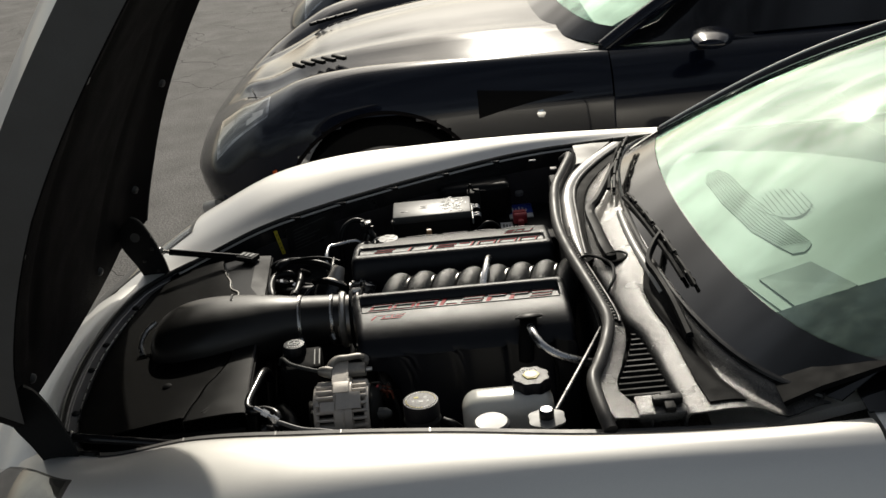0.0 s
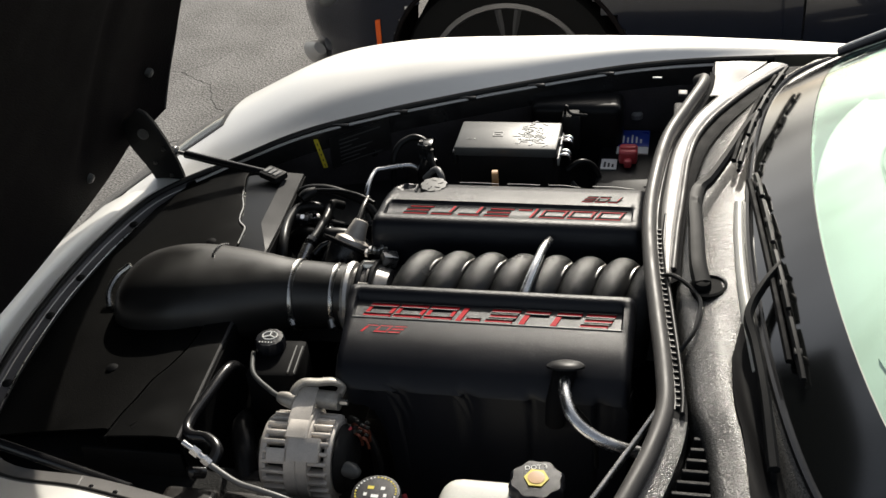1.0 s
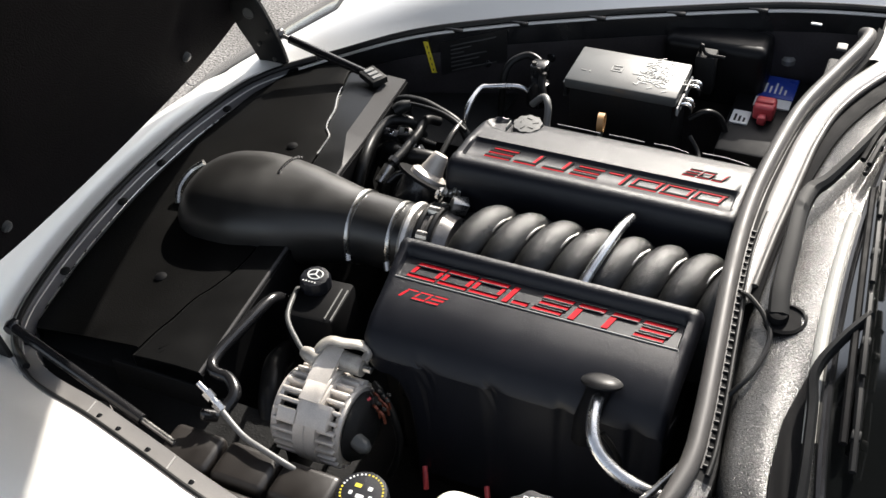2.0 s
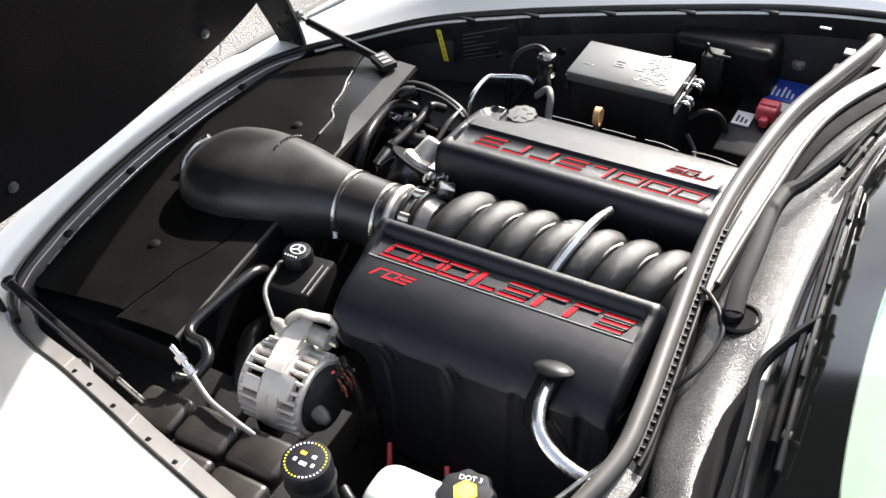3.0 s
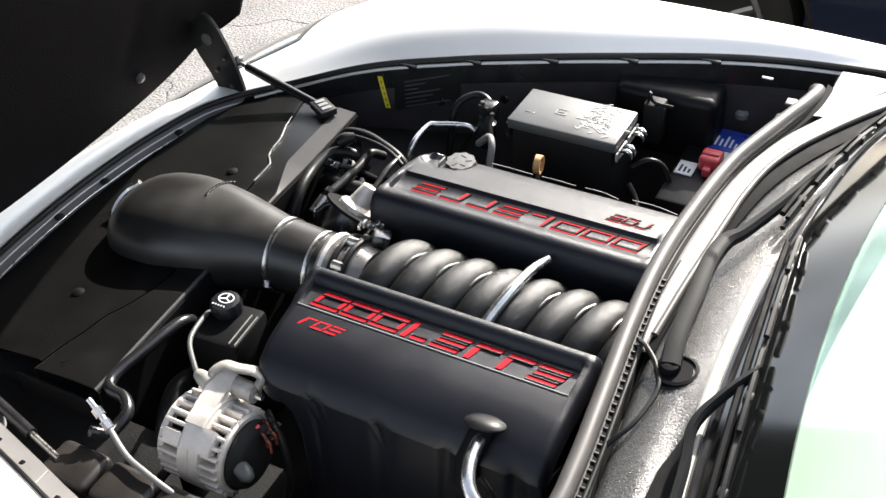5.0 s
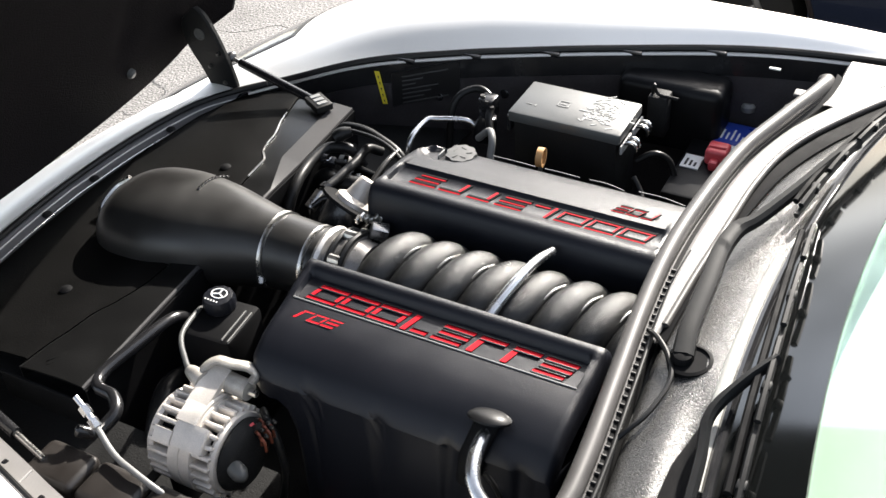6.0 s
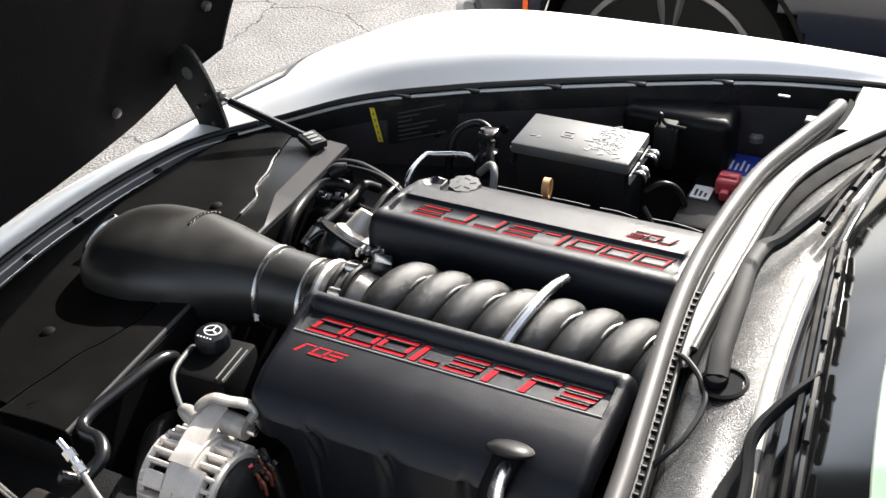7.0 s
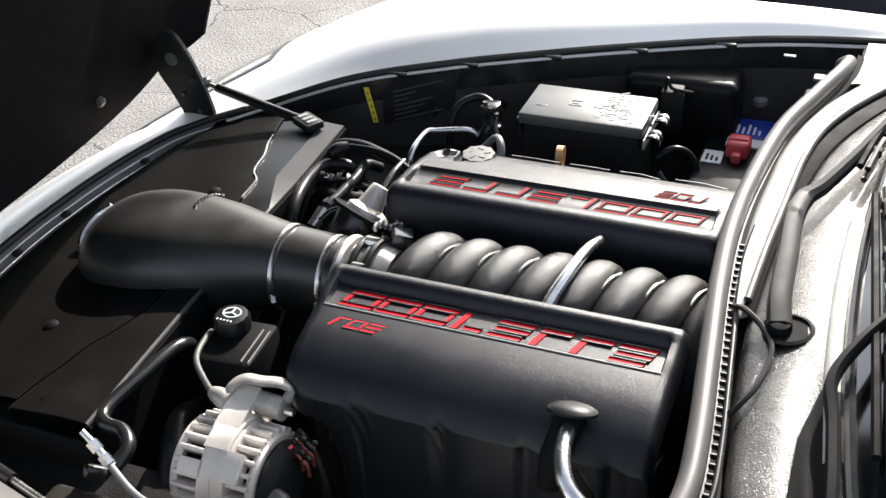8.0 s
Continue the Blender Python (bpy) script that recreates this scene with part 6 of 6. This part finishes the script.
brake_tank = thing("brake_fluid_reservoir", "white plastic brake fluid reservoir with a black cap", "reservoir", (0.06, -0.48, 0.60))
part("tank_body", box(-0.014, 0.152, -0.520, -0.438, 0.60, 0.772, 0.030, 5), WHITE_TANK, brake_tank, "white translucent tank")
cap = part("cap", lathe([(0.030, 0.0), (0.037, 0.006), (0.037, 0.024), (0.033, 0.029), (0.014, 0.030)], (0.115, -0.462, 0.762), (0, 0, 1), 64, None, 8, 0.10), BLACK_COVER, brake_tank, "black lobed cap with yellow centre")
part("yellow_disc", lathe([(0.016, 0.0), (0.016, 0.002)], (0.115, -0.462, 0.7915), sides=6), YELLOW_INK, cap, "yellow hexagon print")
part("print_ring", lathe([(0.011, 0.0), (0.011, 0.0008), (0.008, 0.001)], (0.115, -0.462, 0.7933), sides=24), TAN_PLASTIC, cap)
curve = bpy.data.curves.new("cap_text", "FONT")
curve.body, curve.size, curve.align_x, curve.extrude = "DOT 3", 0.010, "CENTER", 0.0006
words = new("cap_text", curve)
words.location, words.rotation_euler = (0.113, -0.446, 0.7918), (0, 0, radians(12))
words.parent = cap
curve.materials.append(WHITE_INK)
clutch_tank = thing("clutch_fluid_reservoir", "small pale reservoir with a grey cap", "reservoir", (0.035, -0.555, 0.60))
part("tank_body", lathe([(0.024, 0.0), (0.026, 0.10), (0.022, 0.135)], (0.035, -0.555, 0.60), sides=28), WHITE_TANK, clutch_tank)
part("cap", lathe([(0.030, 0.0), (0.032, 0.005), (0.032, 0.020), (0.028, 0.024)], (0.035, -0.555, 0.738), sides=40), GREY_PLASTIC, clutch_tank, "grey printed cap")
washer = thing("washer_filler", "dark washer filler with a pale flanged cap", "filler", (0.130, -0.579, 0.60))
part("filler_tube", lathe([(0.018, 0.0), (0.018, 0.16), (0.022, 0.165)], (0.130, -0.579, 0.60), sides=24), BLACK_MATT, washer)
cap = part("cap", lathe([(0.020, 0.0), (0.034, 0.004), (0.034, 0.008), (0.016, 0.010)], (0.130, -0.579, 0.765), (0, 0, 1), 48, None, 6, 0.12), GREY_PLASTIC, washer, "pale flanged cap")
part("cap_knob", lathe([(0.013, 0.0), (0.013, 0.014), (0.010, 0.017)], (0.130, -0.579, 0.774), sides=20), BLACK_GLOSS, cap, "dark knob")

power_tank = thing("power_steering_reservoir", "small black power steering reservoir with a printed cap", "reservoir", (-0.345, -0.17, 0.58))
part("tank_body", moved(box(-0.042, 0.042, -0.045, 0.045, -0.12, 0.0, 0.008), pose(-0.340, -0.174, 0.716, 0, 0, 4)), GROMMET, power_tank, "glossy black tank")
cap = part("cap", lathe([(0.021, 0.0), (0.0245, 0.004), (0.0245, 0.018), (0.022, 0.0235), (0.016, 0.0245)], (-0.355, -0.153, 0.714), (0, 0, 1), 48, None, 12, 0.05), BLACK_COVER, power_tank, "black cap with a white wheel mark")
part("print_ring", tube([(-0.355 + 0.012 * math.cos(a), -0.150 + 0.010 * math.sin(a), 0.7388) for a in np.linspace(0, 2 * math.pi, 17)], 0.0011, 6, 34), WHITE_INK, cap, "white ring mark")
for k in range(3):
    a = radians(90 + 120 * k)
    part("print_bar", tube([(-0.355, -0.150, 0.7388), (-0.355 + 0.011 * math.cos(a), -0.150 + 0.009 * math.sin(a), 0.7388)], 0.0012, 6), WHITE_INK, cap)
for k in range(5):
    part("print_bar", box(-0.368 + 0.005 * k, -0.366 + 0.005 * k, -0.168, -0.1655, 0.7385, 0.7392), WHITE_INK, cap)
for k in range(2):
    part("raised_rib", moved(box(-0.001, 0.001, -0.035, 0.030, 0.0, 0.004), pose(-0.312 + 0.010 * k, -0.176, 0.714, 0, 0, 4)), GREY_PLASTIC, power_tank)


# ---- neighbouring cars ----
def parked_car(name, label, paint):
    c = thing(name, label, "car", (0.9, 0, 0), "cars in the row")
    xs = np.concatenate([np.linspace(-1.16, -0.95, 12), np.linspace(-0.93, 0.60, 64)])

    def full(x):
        half = section(x, 40)
        ly, lz = half[0]
        bulge = float(np.interp(x, [-1.16, -1.0, -0.5, 0.0, 0.4, 0.7], [0.0, 0.010, 0.040, 0.050, 0.045, 0.04]))
        hood_half = [(ly * k, lz + bulge * (1 - k ** 2.4) + 0.012 * math.exp(-((k - 0.62) / 0.10) ** 2) * (1 if x > -0.9 else 0)) for k in np.linspace(0, 0.96, 12)]
        right = [(x, y, z) for y, z in hood_half] + [(x, y, z) for y, z in half]
        return [(x, -y, z) for x, y, z in right[:0:-1]] + right
    bm = bmesh.new()
    grid(bm, [full(x) for x in xs])
    gone = [f for f in bm.faces if abs(f.calc_center_median().y) > 0.70 and (f.calc_center_median().x + 0.235) ** 2 + (f.calc_center_median().z - 0.335) ** 2 < 0.375 ** 2]
    bmesh.ops.delete(bm, geom=gone, context="FACES")
    bmesh.ops.recalc_face_normals(bm, faces=bm.faces[:])
    bmesh.ops.solidify(bm, geom=bm.faces[:], thickness=0.006)
    body = part("body", bm, paint, c, "", 60)
    for sd in (1, -1):
        ring = []
        for a in np.linspace(radians(-20), radians(200), 30):
            x, z = -0.235 + 0.378 * math.cos(a), 0.335 + 0.378 * math.sin(a)
            sec = section(x, 60)[24:]
            y = float(np.interp(-z, -sec[:, 1], sec[:, 0]))
            ring.append((x, sd * (y - 0.004), z))
        part("arch_lip", tube(ring, 0.008, 8, 60), HOOD_LINER, body, "dark edge of the wheel arch")
        part("wheel_liner", sheet([[(-0.235 + 0.38 * math.cos(a), sd * y, 0.335 + 0.38 * math.sin(a)) for y in (0.55, 0.70, 0.86)] for a in np.linspace(radians(-10), radians(190), 24)], 0.004), HOOD_LINER, body, "black wheel liner")
        lamp = part("headlight", on_body(-0.95, -0.66, 0.28, 0.60, 0.003, sd, 0.35), LAMP_GLASS, c, "clear headlight lens")
        part("lamp_bowl", on_body(-0.935, -0.67, 0.31, 0.57, 0.0012, sd, 0.35), GROMMET_SATIN, lamp, "dark lamp bowl")
        part("lamp_reflector", on_body(-0.935, -0.82, 0.36, 0.46, 0.0018, sd, 0.7), ALU, lamp, "bright swept reflector")
        part("lamp_reflector", on_body(-0.78, -0.69, 0.42, 0.52, 0.0018, sd, 0.5), ALU, lamp, "bright swept reflector")
        part("lamp_insert", on_body(-0.86, -0.75, 0.37, 0.50, 0.0022, sd, 0.6), BLACK_GLOSS, lamp, "dark projector insert")
        part("fender_vent", on_body(0.12, 0.46, 0.60, 0.74, 0.003, sd, 0.97), GROMMET, c, "dark triangular fender vent")
        part("side_badge", lathe([(0.018, 0), (0.018, 0.004), (0.010, 0.006)], (0.34, sd * 0.900, 0.655), (0, sd, 0.15), 6), CHROME, c, "small bright badge")
        part("side_marker", on_body(-0.66, -0.64, 0.80, 0.87, 0.003, sd), AMBER, c, "amber side marker")
        for k in range(5):
            part("hood_gill", moved(box(-0.040, 0.040, -0.010, 0.010, -0.006, 0.010, 0.004), pose(-0.560 + 0.042 * k, sd * (0.40 + 0.008 * k), 0.790 + 0.006 * k, 0, 0, sd * 50)), BLACK_MATT, c, "black hood gill")
        mirror = part("side_mirror", moved(lathe([(0.01, -0.11), (0.035, -0.10), (0.055, -0.05), (0.060, 0.0), (0.055, 0.05), (0.035, 0.095), (0.01, 0.11)], (0, 0, 0), (0, 1, 0), 24), pose(0.93, sd * 0.965, 0.885, 0, 0, sd * 14) @ Matrix.Diagonal((1.25, 1, 0.48, 1))), paint, c, "painted door mirror")
        part("mirror_stalk", box(0.90, 0.95, sd * 0.80, sd * 0.88, 0.82, 0.87, 0.01), BLACK_MATT, mirror)
        part("pillar", tube([(x + 0.005, y + sd * 0.022, z - 0.012) for x, y, z in [ws_point(sd, v) for v in np.linspace(0, 1, 9)]], 0.03, 10, 30), paint, c)
        part("side_glass", sheet([[(0.62 + 1.35 * a, sd * (0.74 - 0.16 * b), 0.835 + (0.02 + 0.33 * min(1, a * 1.9)) * b) for b in (0, 0.5, 1)] for a in np.linspace(0, 1, 8)], 0.004), SMOKED, c, "dark side glass")
        part("door", sheet([[(x, sd * y, z) for y, z in ((0.705, 0.828), (0.785, 0.822), (0.862, 0.755), (0.895, 0.675), (0.91, 0.45), (0.88, 0.17))] for x in np.linspace(0.607, 2.0, 8)], 0.02), paint, c, "", 60)
        part("hood_seam", tube([(x, sd * (lip(x)[0] + 0.004), lip(x)[1] + 0.001) for x in np.linspace(-0.84, 0.50, 24)], 0.0028, 6, 60), BLACK_MATT, body)
    nose_seam = [(-0.80 - 0.06 * (1 - (y / 0.36) ** 2), y, section(-0.80 - 0.06 * (1 - (y / 0.36) ** 2), 8)[0][1] + 0.013) for y in np.linspace(-0.36, 0.36, 15)]
    part("hood_seam", tube(nose_seam, 0.0028, 6, 40), BLACK_MATT, body)
    chin = [(-1.02, -0.64, 0.16), (-1.12, -0.40, 0.15), (-1.17, 0.0, 0.15), (-1.12, 0.40, 0.15), (-1.02, 0.64, 0.16)]
    part("chin_spoiler", tube(chin, 0.022, 8, 40), BLACK_MATT, c, "black chin spoiler")
    for sd in (1, -1):
        part("fog_lamp", lathe([(0.035, -0.02), (0.038, 0.0), (0.030, 0.008)], (-1.075, sd * 0.50, 0.34), (-0.8, sd * 0.55, 0.1), 24), CHROME, c, "bright fog lamp")
    part("roof", sheet([[(1.155 + 0.12 * u * u + 0.9 * w, u * (0.545 - 0.05 * w), 1.207 - 0.055 * u * u + 0.028 * math.sin(math.pi * w * 0.9)) for u in np.linspace(-1, 1, 15)] for w in np.linspace(0, 1, 9)], 0.01), paint, c, "", 60)
    part("rear_body", sheet(tail_rows, 0.01), paint, c, "", 60)
    part("dashboard", sheet(dash_rows, 0.02), DASH, c, "", 60)
    part("cabin", box(0.98, 2.3, -0.74, 0.74, 0.25, 0.62, 0.05), BLACK_MATT, c, "dark cabin")
    for sd in (1, -1):
        part("splitter_end", tube([(-1.16, sd * 0.50, 0.27), (-1.12, sd * 0.62, 0.30), (-1.02, sd * 0.72, 0.36)], [0.024, 0.040, 0.020], 12), SILVER_FLANGE, c, "pale lower lip end")
    ws_glass(c, "tinted windshield", 21)
    # shorter nose, tucked under at the chin
    for ob in c.children_recursive:
        if ob.type == "MESH":
            for v in ob.data.vertices:
                if v.co.x < -0.55:
                    k = min(1.0, (-0.55 - v.co.x) / 0.4)
                    v.co.x = -0.55 + (v.co.x + 0.55) * 0.82 + max(0.0, 0.46 - v.co.z) * 0.45 * k
    add_wheels(c)
    return c


navy_car = parked_car("parked_car", "dark navy sports car parked alongside in the row", NAVY)
navy_car.location = (0.9, 2.50, 0)
second = copy_thing(navy_car, Matrix.Translation((1.0, 5.05, 0)))
tagged(second, "dark navy sports car parked further along the row")
red_car = parked_car("parked_car", "red sports car parked at the far end of the row", RED_PAINT)
red_car.location = (1.05, 7.6, 0)
